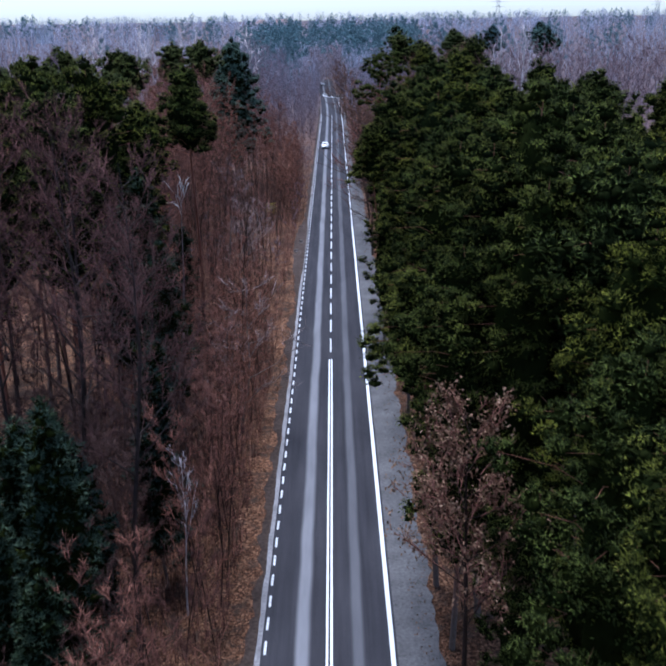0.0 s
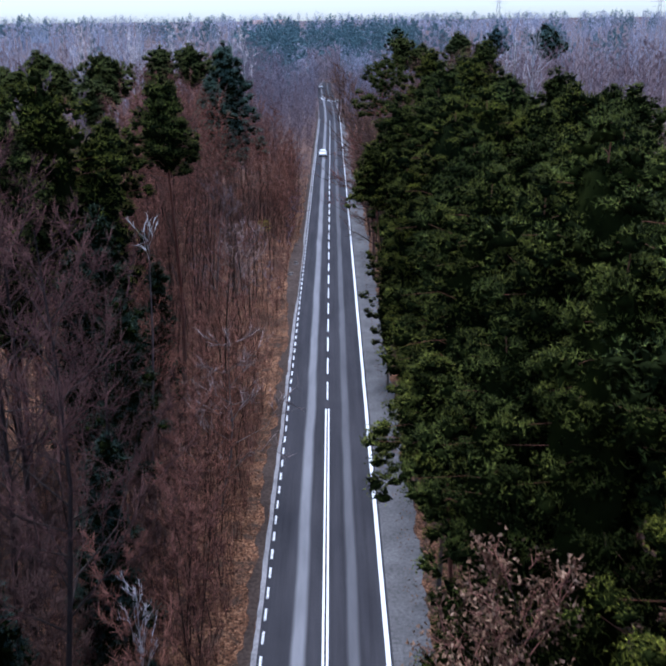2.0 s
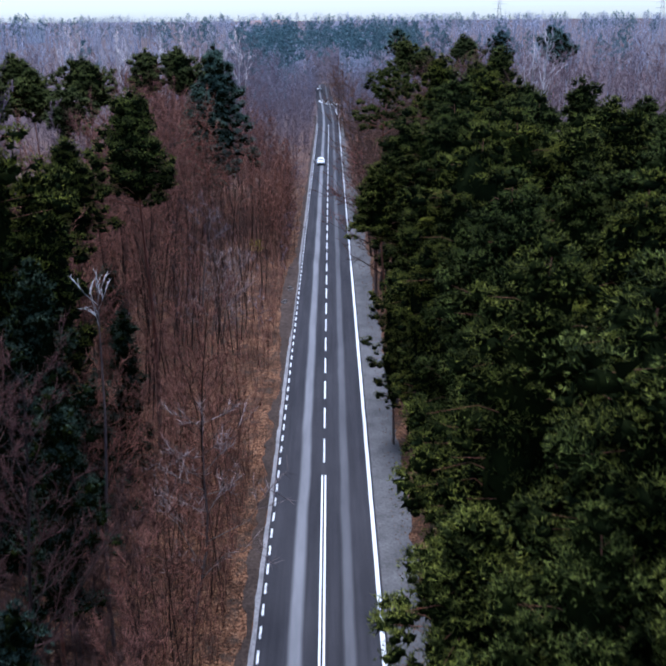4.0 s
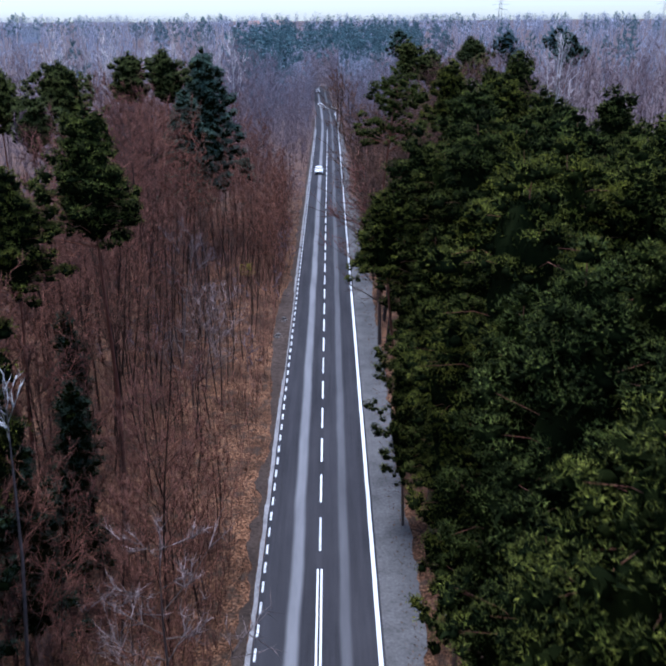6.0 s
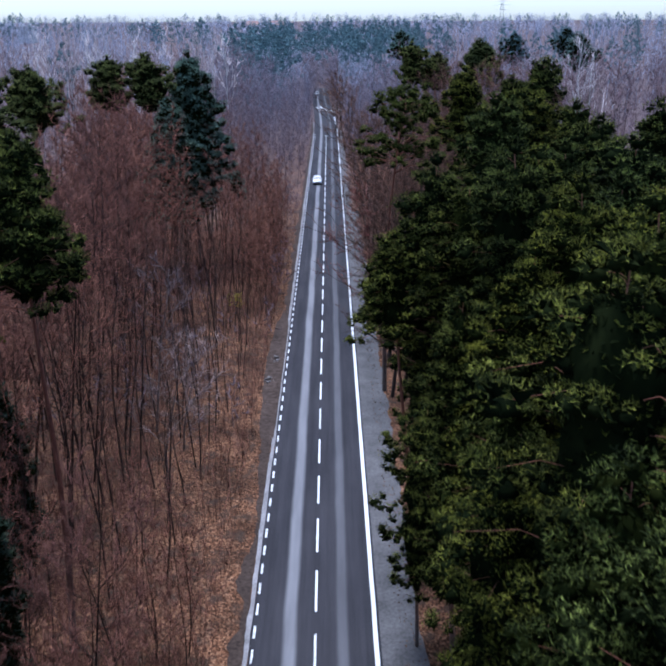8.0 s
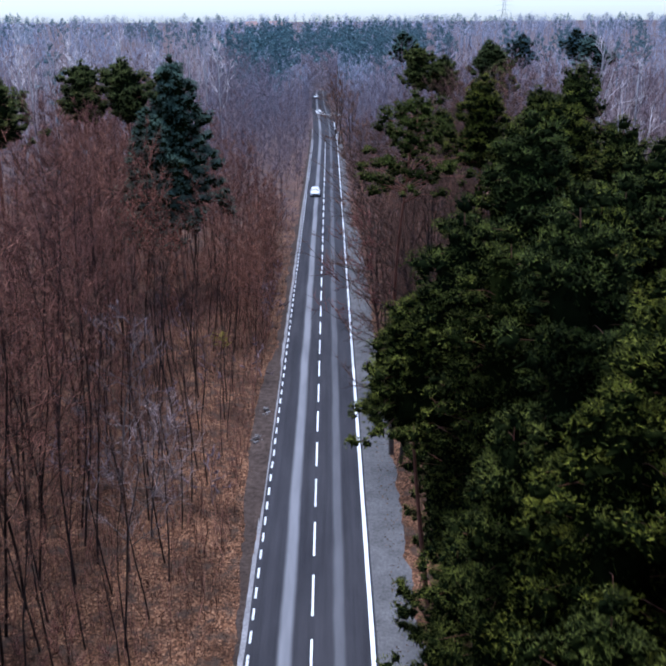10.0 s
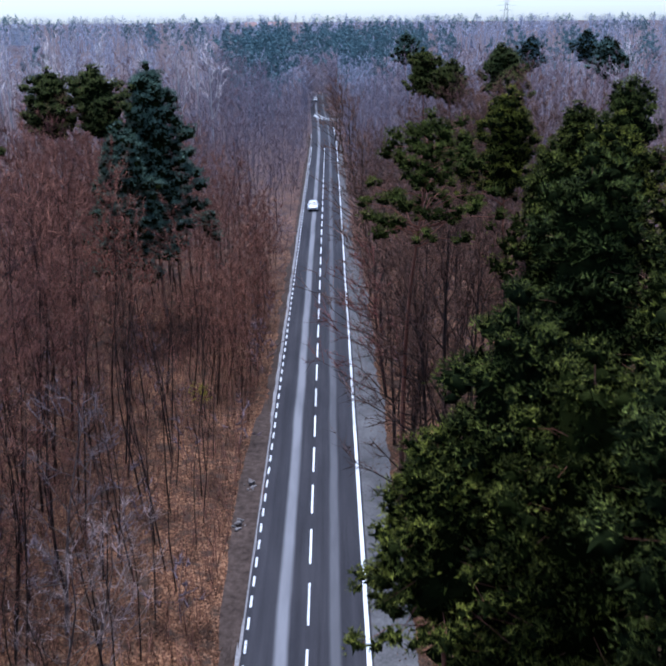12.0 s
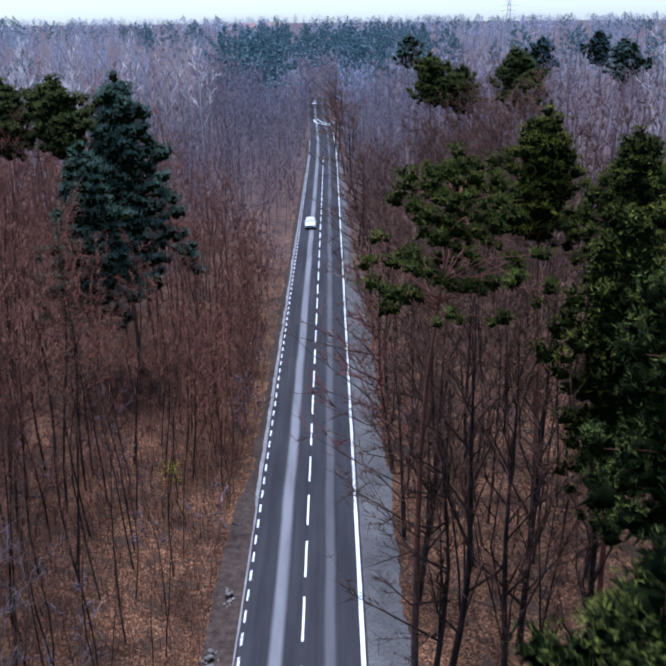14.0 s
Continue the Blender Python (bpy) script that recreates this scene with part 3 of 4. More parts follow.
YOUNG_PINE = kinds(lambda: conifer_arrays(14, 0.11, 0.15, 2.2, cone, 50, 0.52, 22, 0.2), 2, BARK_PINE, NEEDLES_YOUNG)
BARE = kinds(lambda: bare_arrays(18, 0.085, 0.2, 4.6, 20, 6, 11, 0.95, 0.012, 5, 0.7), 5, BARK, TWIG, "branchwork")
BROWN = kinds(lambda: bare_arrays(18, 0.1, 0.24, 4.6, 20, 6, 14, 1.0, 0.013, 5, 0.7), 4, BARK_DARK, TWIG_BROWN, "branchwork")
SLIM = kinds(lambda: bare_arrays(11, 0.045, 0.16, 2.4, 16, 5, 12, 1.4, 0.011, 4, 0.45), 5, BARK, TWIG, "branchwork")
DARK_SLIM = kinds(lambda: bare_arrays(11, 0.045, 0.12, 2.6, 18, 5, 12, 1.2, 0.014, 4, 0.45), 3, BARK_DARK, TWIG_DARK, "branchwork")
POLE = kinds(lambda: bare_arrays(12, 0.055, 0.45, 1.7, 12, 3, 6, 1.7, 0.01, 5, 0.5), 4, BARK_DARK, TWIG_BROWN, "branchwork")
FORKED = kinds(lambda: bare_arrays(20, 0.21, 0.1, 7.5, 17, 6, 8, 2.0, 0.02, 6, 0.7, 0.55), 3, BARK_DARK, TWIG_BROWN, "branchwork")
HIGH = kinds(lambda: bare_arrays(25, 0.17, 0.42, 5.4, 26, 7, 16, 0.9, 0.012, 6, 0.8), 3, BARK_DARK, TWIG_HIGH, "branchwork")
OVERHANG = kinds(lambda: bare_arrays(17, 0.19, 0.2, 7.2, 18, 6, 9, 0.8, 0.02, 6, 0.6, 0.6, 1.0), 3, BARK_DARK, TWIG_BROWN, "branchwork")
RED_OVERHANG = kinds(lambda: bare_arrays(17, 0.17, 0.2, 7.2, 18, 6, 9, 0.8, 0.022, 6, 0.6, 0.5, 1.0), 1, BARK_DARK, TWIG_RED, "branchwork")
GREY = kinds(lambda: bare_arrays(16, 0.12, 0.16, 6.0, 18, 6, 8, 0.6, 0.02, 6, 0.9, 0.5), 3, BARK_GREY, TWIG_GREY, "branchwork")
# trunks and twigs alike take the haze colour, as they stand far off
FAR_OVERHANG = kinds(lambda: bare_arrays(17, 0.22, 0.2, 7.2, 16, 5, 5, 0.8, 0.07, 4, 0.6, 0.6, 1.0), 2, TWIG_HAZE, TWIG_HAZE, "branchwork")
WHITE_BIRCH = kinds(lambda: bare_arrays(25, 0.11, 0.5, 6.5, 8, 4, 4, 3.8, 0.01, 6, 0.5, 0.6), 2, BARK_PALE, TWIG_PALE, "branchwork")
BIRCH = kinds(lambda: bare_arrays(25, 0.17, 0.45, 6.0, 10, 5, 5, 3.0, 0.02, 5, 0.5, 0.55), 3, BARK_PALE, TWIG_PALE, "branchwork")

PINE_EDGE_LABEL = "tall Scots pine with dense dark green boughs beside the road"
PINE_STAND_LABEL = "Scots pine with a dark green domed crown and bare reddish trunk"
PINE_OPEN_LABEL = "old Scots pine with flat open crown of olive needles"
taken = []


def clear(x, y, gap):
    """Whether no planted stem stands within the gap; marks the place when free."""
    for a, b in taken:
        if abs(a - x) < gap and abs(b - y) < gap and (a - x) ** 2 + (b - y) ** 2 < gap * gap:
            return False
    taken.append((x, y))
    return True


def conifer(kindlist, i, x, y, top, label, group, name="pine_tree", width=1.0, base=25.0, turn=None):
    s = top / base
    taken.append((x, y))
    plant(name, kindlist[i % len(kindlist)], x, y, land(x, y) - 0.1, turn, s * width, 1 / width, label, "tree", group)


# ---- pines east of the road ----
EAST = "pines east of the road"
east = [
    (9.6, 7, 22, 1.0), (9.6, 12.5, 22, 1.0), (8.6, 25, 25, 1.0), (6.3, 28, 21.8, 1.0), (8.0, 30.5, 25.8, 1.0), (10.8, 30, 27.5, 1.05),  (10.6, 18.5, 24, 1.0),
    (7.6, 38.3, 24.8, 1.0), (6.4, 44, 19, 1.0), (8.8, 47.5, 25, 1.05), (7.6, 52.5, 22.6, 1.0), (9.1, 56, 26, 1.05), (6.4, 57.5, 19.8, 1.0), (10.6, 62, 26, 1.1), (7.0, 64.5, 19.5, 1.0),
    (8.2, 68.5, 23, 1.0), (7.0, 72.3, 20.3, 1.0), (5.4, 75, 13.8, 1.1), (10.2, 77.5, 25.7, 1.0), (8.0, 81, 23.6, 1.0), (7.4, 84.6, 24.3, 1.1), (7.0, 82, 17.5, 1.0), (7.2, 88.5, 18.5, 1.0), (7.8, 20, 13.5, 1.0), (11.9, 95.3, 26.5, 1.0), (10.4, 37, 24, 1.0),
    (9.6, 87.5, 21.5, 0.9), (11.4, 42.5, 25.5, 1.0), (11.4, 51, 24.5, 1.0), (12.4, 57.5, 22.5, 1.0), (11.5, 71, 25, 1.0), (12.6, 83, 24.6, 1.0), (12.6, 24, 25.5, 1.0), (11.5, 12.5, 24, 1.0),
    (13.8, 34, 26, 1.0), (14.8, 46.5, 25.5, 1.0), (15, 62.5, 25.6, 1.0), (14.6, 67.5, 24.6, 1.0), (14.2, 76, 24.5, 1.0), (16.7, 82, 25.3, 1.1), (15.2, 89, 24.2, 1.0), (21.1, 81.2, 25, 1.1), (20.2, 76.5, 25.3, 1.0),
    (13.4, 106, 24.6, 1.0), (16.8, 108.5, 25.4, 1.05), (19.8, 105, 25, 1.0), (18.2, 112.5, 26, 1.0), (25.2, 105, 25.2, 1.0),
    (24.3, 69.8, 25.6, 1.1), (14.4, 18, 25, 1.0), (14.2, 28, 25.5, 1.0), (15.8, 40, 25.5, 1.0), (16.4, 54.5, 25.4, 1.0), (19, 89, 24.3, 1.0), (13.8, 92, 23.5, 0.9),
]
for i, (x, y, top, w) in enumerate(east):
    conifer(EDGE_PINE if x < 11.6 else INNER_PINE, i, x, y, top, PINE_EDGE_LABEL, EAST, width=w)
for i in range(170):
    x, y = rng.uniform(16, 52), rng.uniform(8, 104)
    if x > 9 + 0.41 * y or not clear(x, y, 4.6):
        continue
    conifer(INNER_PINE if i % 3 else STAND_PINE, i, x, y, rng.uniform(22.5, 26.5), PINE_EDGE_LABEL if i % 3 else PINE_STAND_LABEL, EAST)
# two that lean their crowns over the shoulder
for x, y, top, w in ((6.1, 33.5, 18.8, 1.25), (6.2, 83, 20.4, 1.15)):
    taken.append((x, y))
    leaning = plant("pine_tree", STAND_PINE[int(y) % 4], x, y, land(x, y) - 0.1, None, top / 25 * w, 1 / w, "Scots pine whose crown hangs over the shoulder of the road", "tree", EAST)
    foot = Matrix.Translation((x, y, land(x, y) - 0.1))
    leaning.matrix_basis = foot @ Matrix.Rotation(radians(-5.5), 4, "Y") @ foot.inverted() @ leaning.matrix_basis
# open-topped pines over the leafless stretch
for x, y, top, w in ((5.7, 110, 26.8, 1.0), (14.4, 124, 26.9, 0.95), (16.8, 119.5, 26.2, 1.0), (19.2, 115, 27.7, 0.95)):
    conifer(OPEN_PINE if x < 10 else STAND_PINE, int(x), x, y, top, PINE_OPEN_LABEL if x < 10 else PINE_STAND_LABEL, EAST, width=w)
# the pines past y 250 wear the haze-tinted needles
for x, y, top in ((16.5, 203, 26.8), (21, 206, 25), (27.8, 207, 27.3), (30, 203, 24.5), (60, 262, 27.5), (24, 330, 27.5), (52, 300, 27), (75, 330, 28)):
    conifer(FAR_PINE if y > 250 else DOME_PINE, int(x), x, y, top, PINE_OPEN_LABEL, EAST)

# ---- conifers west of the road ----
WEST = "conifers west of the road"
conifer(STAND_PINE, 0, -12.6, 74.5, 26.5, PINE_STAND_LABEL, WEST, width=1.0)
conifer(STAND_PINE, 1, -17.4, 72.0, 23.6, PINE_STAND_LABEL, WEST)
conifer(STAND_PINE, 2, -20.6, 69.5, 23.0, PINE_STAND_LABEL, WEST)
for i, (x, y, top) in enumerate(((-15.8, 53.5, 27.9), (-17.2, 47, 26.6), (-20.5, 56, 27), (-24, 64, 27.4), (-12.4, 50, 20.8), (-10.8, 43, 17.6), (-21, 43, 26), (-27, 50, 26.5), (-31, 66, 26), (-14.2, 56.5, 24.5), (-18.6, 51, 25), (-13.2, 46, 19), (-23, 58, 26), (-28, 59, 26.5))):
    conifer(BLUE_PINE if top < 22 else INNER_PINE, i, x, y, top, PINE_STAND_LABEL if top > 22 else "pine with bluish green needles down to its lower boughs", WEST, width=0.95)
for a in range(8):
    for cx, cy in ((-16.6, 154.5), (-18.8, 147.5), (-15.8, 147.5), (-17.5, 141.5)):
        taken.append((cx + 4.2 * math.cos(a * 0.785), cy + 4.2 * math.sin(a * 0.785)))
conifer(SPRUCE, 0, -16.6, 154.5, 27.3, "dark blue-green spruce, dense and conical, among bare trees", WEST, "spruce_tree", 1.0)
conifer(SPRUCE, 1, -18.8, 147.5, 22.3, "dark blue-green spruce, dense and conical, among bare trees", WEST, "spruce_tree", 1.0)
for i, (x, y, top) in enumerate(((-23.0, 155.5, 27.1), (-27.2, 157, 26.8), (-32.4, 138.5, 25.6), (-37, 132, 25), (-42, 128, 24.6), (-36, 150, 26), (-46, 150, 26.4), (-49, 138, 25), (-31, 122, 23.5), (-43, 112, 25.5))):
    conifer(DOME_PINE, i, x, y, top, PINE_OPEN_LABEL, WEST, width=1.0)
for i, (x, y, top) in enumerate(((-11.2, 20, 16.5), (-13.4, 24, 15), (-9.2, 33.5, 14.5), (-14, 61, 15.5), (-13.2, 66, 13.5), (-16.4, 80, 13))):
    conifer(YOUNG_PINE, i, x, y, top, "young pine with bluish green needles in the thicket", WEST, base=14.0)

# ---- leafless trees ----
BARE_LABEL = "leafless tree with grey-brown trunk and reddish twigs"
SLIM_LABEL = "slender leafless sapling with reddish-brown twigs in a thicket"
FORK_LABEL = "large leafless tree with spreading dark limbs over the verge"


def bare(kindlist, base, x, y, top, label, group, name="bare_tree", width=1.0, turn=None):
    s = top / base
    k = int(rng.integers(0, len(kindlist)))
    plant(name, kindlist[k], x, y, land(x, y) - 0.08, turn, s * width, 1 / width, label, "tree", group)


# the big ones with their stems in view
taken.append((20.7, 113.5))
bare(GREY, 16, 20.7, 113.5, 25.0, "leafless oak with pale gnarled limbs", "leafless trees east of the road", width=0.75)
for x, y, top in ((7.6, 111, 19.8), (9.7, 107.5, 18.6), (6.6, 118.5, 17.5), (11.5, 113, 20), (10.2, 121, 19), (13.6, 107, 19.4)):
    taken.append((x, y))
    bare(FORKED, 20, x, y, top, FORK_LABEL, "leafless trees east of the road")
bare(RED_OVERHANG, 17, 6.3, 124.5, 15, "leafless tree with reddish twigs reaching over the road", "leafless trees east of the road", turn=8)
for x, y, top in ((6.3, 108.5, 15.5), (6.6, 117.5, 16.5), (6.2, 134, 15.5), (6.6, 148, 16), (6.2, 165, 15), (6.6, 183, 17), (5.8, 204, 15), (6.2, 224, 18), (5.4, 247, 16.5), (4.8, 266, 17.5), (3.6, 292, 18), (2.8, 308, 17)):
    taken.append((x, y))
    bare(OVERHANG, 17, x, y, top, "leafless tree with dark limbs reaching over the road", "leafless trees east of the road", turn=rng.uniform(-25, 25) if y < 125 else rng.uniform(-75, 75))
for x, y, top in ((-9.4, 27, 25.3), (-13.5, 33, 26), (-17.5, 36, 25), (-9.8, 38, 20.5), (-20, 30, 25), (-23, 35, 25), (-20, 111, 23.2)):
    taken.append((x, y))
    bare(HIGH if top > 20 else FORKED, 25 if top > 20 else 20, x, y, top, FORK_LABEL.replace("over the verge", "in the wood"), "leafless trees west of the road", width=0.95)
for x, y, top in ((23.1, 111.5, 28.0), (37, 175, 28.6), (-25.5, 231, 28.6), (-27, 258, 28.4), (-32.2, 199, 28.2), (-41, 208, 29), (-36, 214, 27.5), (-45, 216, 28), (-52, 225, 28.2), (-58, 236, 28.4), (-21, 240, 27.6), (-48, 246, 28.5), (-66, 250, 28.6), (-38, 262, 28.2)):
    taken.append((x, y))
    bare(WHITE_BIRCH if y < 120 else BIRCH, 25, x, y, top, "leafless birch with pale trunk and limbs", "birches", "birch_tree", 1.1)


for x, y, top in ((-7.2, 60.5, 17.9), (-6.7, 46.5, 12), (-11, 94, 10.5), (-10.4, 98, 9.5), (-7.4, 21.5, 9), (-13, 101, 13), (-8.2, 67, 13)):
    taken.append((x, y))
    bare(GREY if y > 70 else BARE, 16 if y > 70 else 18, x, y, top, "leafless tree with pale grey tangled limbs" if y > 70 else "leafless tree with brown tangled twigs", "leafless trees west of the road", width=1.1)
taken.append((-7.0, 53))
bare(GREY, 16, -7.0, 53, 12.5, "leafless tree with pale grey tangled limbs", "leafless trees west of the road", width=1.0)
wood, spray, limbs = bare_arrays(20.6, 0.13, 0.88, 1.7, 6, 2, 2, 1.6, 0.018, 6, 0.5)
plant("birch_tree", [("trunk", wood.mesh("trunk", BARK_GREY)), ("branchwork", limbs.mesh("branchwork", BARK_PALE)), ("twig_crown", spray.mesh("twig_crown", BARK_PALE))], -10.6, 50, 0, 120, 1.0, 1.0, "dead birch with broken pale limbs among pines", "tree", "birches")
taken += [(-7.7, 31), (-7.5, 29.4), (-7.3, 27.8), (-7.1, 26.2)]
# six more young pines, added to darken this corner of the thicket
for i, (x, y, top) in enumerate(((-9.8, 15, 12.5), (-12.6, 17.5, 14), (-15, 21, 15), (-16.5, 26, 16), (-14.2, 29, 13.5), (-11.6, 27.5, 12))):
    conifer(YOUNG_PINE, i, x, y, top, "young pine with bluish green needles in the thicket", WEST, base=14.0)


def west_height(x, y):
    d = -x - 5.5
    h = 8.5 + 0.95 * min(d, 13)
    return (h + (2.5 if y < 45 else 0)) * rng.uniform(0.8, 1.15)


for _ in range(400):
    x, y = rng.uniform(-26, -14), rng.uniform(27, 46)
    if x < -9 - 0.33 * (y + 11) or not clear(x, y, 3.4):
        continue
    bare(HIGH, 25, x, y, rng.uniform(22.5, 27), BARE_LABEL, "leafless trees west of the road")
# dark-twigged saplings, added to cover and darken the floor of this corner
for _ in range(900):
    x, y = rng.uniform(-20, -8.2), rng.uniform(10, 50)
    if x < -7 - 0.36 * (y + 8) or not clear(x, y, 1.5):
        continue
    bare(DARK_SLIM, 11, x, y, rng.uniform(7, 12.5), "slender leafless sapling with dark twigs in a thicket", "saplings west of the road", "sapling")
for _ in range(300):
    x, y = rng.uniform(-40, -21), rng.uniform(56, 92)
    if x < -8 - 0.37 * (y + 8) or not clear(x, y, 2.8):
        continue
    bare(BARE, 18, x, y, rng.uniform(13, 18), BARE_LABEL, "leafless trees west of the road")
count = 0
for _ in range(9000):
    y = -8 + 190 * rng.random() ** 0.85
    x = -5.7 - 0.5 * rng.random() - rng.random() ** 1.25 * (10 + 0.10 * y)
    if count >= 330:
        break
    near = x > -9.5
    bank = 76 < y < 130 and x > -15
    if (bank and x > -7.4 + 0.02 * (y - 100)) or not clear(x, y, 2.0 if bank else 1.55 if near else 2.1):
        continue
    top = west_height(x, y)
    if bank:
        bare(POLE, 12, x, y, top, "slender leafless stem with a few dark upright twigs", "saplings west of the road", "sapling")
    elif near:
        bare(SLIM, 11, x, y, top, SLIM_LABEL, "saplings west of the road", "sapling")
    else:
        bare(BARE, 18, x, y, top, BARE_LABEL, "leafless trees west of the road", width=1.0 if top > 14 else 0.9)
    count += 1
count = 0
for _ in range(4000):
    y = 100 + 110 * rng.random()
    x = 6.0 + rng.random() ** 1.2 * (14 + 0.12 * (y - 100))
    if count >= 110:
        break
    if (y < 126 and x < 8.5) or not clear(x, y, 2.1):
        continue
    top = (14 + 0.55 * min(x - 6, 14)) * rng.uniform(0.85, 1.12)
    bare(BROWN, 18, x, y, top, BARE_LABEL.replace("reddish", "dark brown"), "leafless trees east of the road")
    count += 1

# the tree that keeps its withered leaves
wood, spray, dry, limbs = leafy_arrays(16.2, 0.15, 0.4, 4.3, 28, 5, 4200, 0.15)
oak = plant("oak_tree", [("trunk", wood.mesh("trunk", BARK)), ("branchwork", limbs.mesh("branchwork", BARK)), ("twig_crown", spray.mesh("twig_crown", TWIG)), ("crown", dry.mesh("crown", DRY_LEAVES))], 5.9, 21.5, -0.1, 40,
            label="oak that keeps its withered brown leaves beside the road", category="tree")
# a thin pale stem and a broken pale limb
plant("birch_tree", BIRCH[1], -7.7, 31, 0, 20, 0.36, 1.05, "thin pale birch stem in the thicket", "tree")

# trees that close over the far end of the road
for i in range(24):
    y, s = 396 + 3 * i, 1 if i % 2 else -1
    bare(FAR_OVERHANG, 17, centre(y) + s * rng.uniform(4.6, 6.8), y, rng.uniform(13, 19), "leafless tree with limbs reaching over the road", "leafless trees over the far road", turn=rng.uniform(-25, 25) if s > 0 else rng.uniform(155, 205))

# ---- far woods, too many to count ----
def scattered(name, sets, spots, mat, label):
    """One object out of many small trees."""
    vs, fs, n = [], [], 0
    for x, y, top, w in spots:
        v, f, h = sets[int(rng.integers(0, len(sets)))]
        a = rng.uniform(0, 6.28)
        s = top / h
        c, q = math.cos(a) * s * w, math.sin(a) * s * w
        o = np.empty_like(v)
        o[:, 0], o[:, 1], o[:, 2] = x + v[:, 0] * c - v[:, 1] * q, y + v[:, 0] * q + v[:, 1] * c, land(x, y) - 0.1 + v[:, 2] * s
        vs.append(o), fs.append(f + n)
        n += len(v)
    ob = new(name, mesh_of(name, np.concatenate(vs), np.concatenate(fs), mat))
    return tagged(ob, label, "woods", kind="stuff")


def joined(*soups):
    vs, fs, n = [], [], 0
    for s in soups:
        v, f = s.arrays()
        vs.append(v), fs.append(f + n)
        n += len(v)
    return np.concatenate(vs), np.concatenate(fs)


mid_sets = [(*joined(*bare_arrays(20, 0.075, 0.25, 4.6, 11, 4, 6, 1.2, 0.03, 3, 0.7)), 20) for _ in range(5)]
far_sets = [(*joined(*bare_arrays(22, 0.12, 0.4, 5.5, 8, 2, 6, 1.3, 0.058, 3, 0.5)), 22) for _ in range(5)]
far_pines = [(*joined(*conifer_arrays(25, 0.25, 0.3, 5.0, parasol, 11, 1.6, 4, 1.0, rugged=0.3, pads=2, full=False)), 25) for _ in range(4)]


def wood_edge(x, y):
    """Metres from the road's middle."""
    return abs(x - centre(y))


spots = []
for k in range(30000):
    close = k % 5 < 3
    y = (150 if close else 5) + (195 if close else 340) * rng.random() ** 0.9
    side = -1 if rng.random() < 0.5 else 1
    x = centre(y) + side * (5.0 + rng.random() ** 1.3 * 26) if close else rng.uniform(-1, 1) * (18 + 0.44 * y)
    d = wood_edge(x, y)
    if len(spots) >= 600:
        break
    if d < 5.0 or (y < 178 and x < 0 and d < 15 + 0.1 * y) or (x > 0 and y < 126) or (x > 0 and y < 200 and d < 18) or not clear(x, y, 2.2 if close else 3.6):
        continue
    low = 0.74 if x < -18 and 160 < y < 275 else 1.0
    spots.append((x, y, low * min(25.0, 14 + 0.5 * min(d - 5, 20)) * rng.uniform(0.82, 1.1), rng.uniform(0.85, 1.15)))
scattered("leafless_woods", mid_sets, [p for p in spots if p[1] < 225], TWIG_MID, "dense leafless woods, violet haze in the brown twig colour")
scattered("hazy_woods", mid_sets, [p for p in spots if p[1] >= 225], TWIG_HAZE, "leafless woods farther off, twigs coloured pale violet with haze")
spots = []
for _ in range(9000):
    y = 18 + 330 * rng.random()
    x = rng.uniform(-1, 1) * (22 + 0.44 * y)
    d = wood_edge(x, y)
    if len(spots) >= 620:
        break
    if d < 19 or (x > 0 and y < 104) or not clear(x, y, 3.4):
        continue
    spots.append((x, y, rng.uniform(18, 24.5) * (0.74 if x < -18 and 160 < y < 275 else 1.0), 1.0))
scattered("inner_woods", far_sets, spots, TWIG_MID, "leafless woods well away from the road, brown tinted with haze")
spots, green, horizon = [], [], []
for k in range(5200):
    back = k % 2
    y = 900 + 1300 * rng.random() if back else 335 + 600 * rng.random() ** 1.2
    x = rng.uniform(-1, 1) * (40 + 0.42 * y)
    if wood_edge(x, y) < (5.5 if y < 640 else 0):
        continue
    top = rng.uniform(18, 24) + 6 * noise.noise(Vector((x * 0.01, y * 0.01, 3.3)))
    dark = noise.noise(Vector((x * 0.012, y * 0.006, 7.7))) > (0.24 if y < 700 else 0.18)
    if dark and len(green) < 230:
        green.append((x, y, top + 1.5, 1.0))
    elif back and len(horizon) < 1250:
        horizon.append((x, y, top, 1.8))
    elif not back and len(spots) < 900:
        spots.append((x, y, top, 1.0))
for _ in range(200):
    y = rng.uniform(325, 640)
    x = centre(y) + (1 if rng.random() < 0.5 else -1) * rng.uniform(4.6, 22) if y < 505 else rng.uniform(-30, 12)
    spots.append((x, y, rng.uniform(11, 20), 1.0))
for _ in range(170):
    spots.append((rng.uniform(-40, 22), rng.uniform(505, 680), rng.uniform(12, 20), 1.1))
for _ in range(75):
    y = rng.uniform(430, 620)
    x = centre(y) + rng.uniform(-42, 55)
    if abs(x - centre(y)) > 6 or y > 500:
        green.append((x, y, rng.uniform(24, 29), 1.0))
for _ in range(16):
    green.append((rng.uniform(-30, -17), rng.uniform(345, 400), rng.uniform(23, 27), 1.0))
haze_sets = [(*joined(*bare_arrays(22, 0.3, 0.35, 5.5, 6, 2, 2, 1.1, 0.22, 3, 0.5)), 22) for _ in range(4)]
scattered("skyline_woods", haze_sets, horizon, TWIG_FAR, "leafless woods on the skyline, coloured grey-violet with haze")
scattered("distant_woods", far_sets, spots, TWIG_FAR, "distant leafless woods, coloured grey-violet with haze")
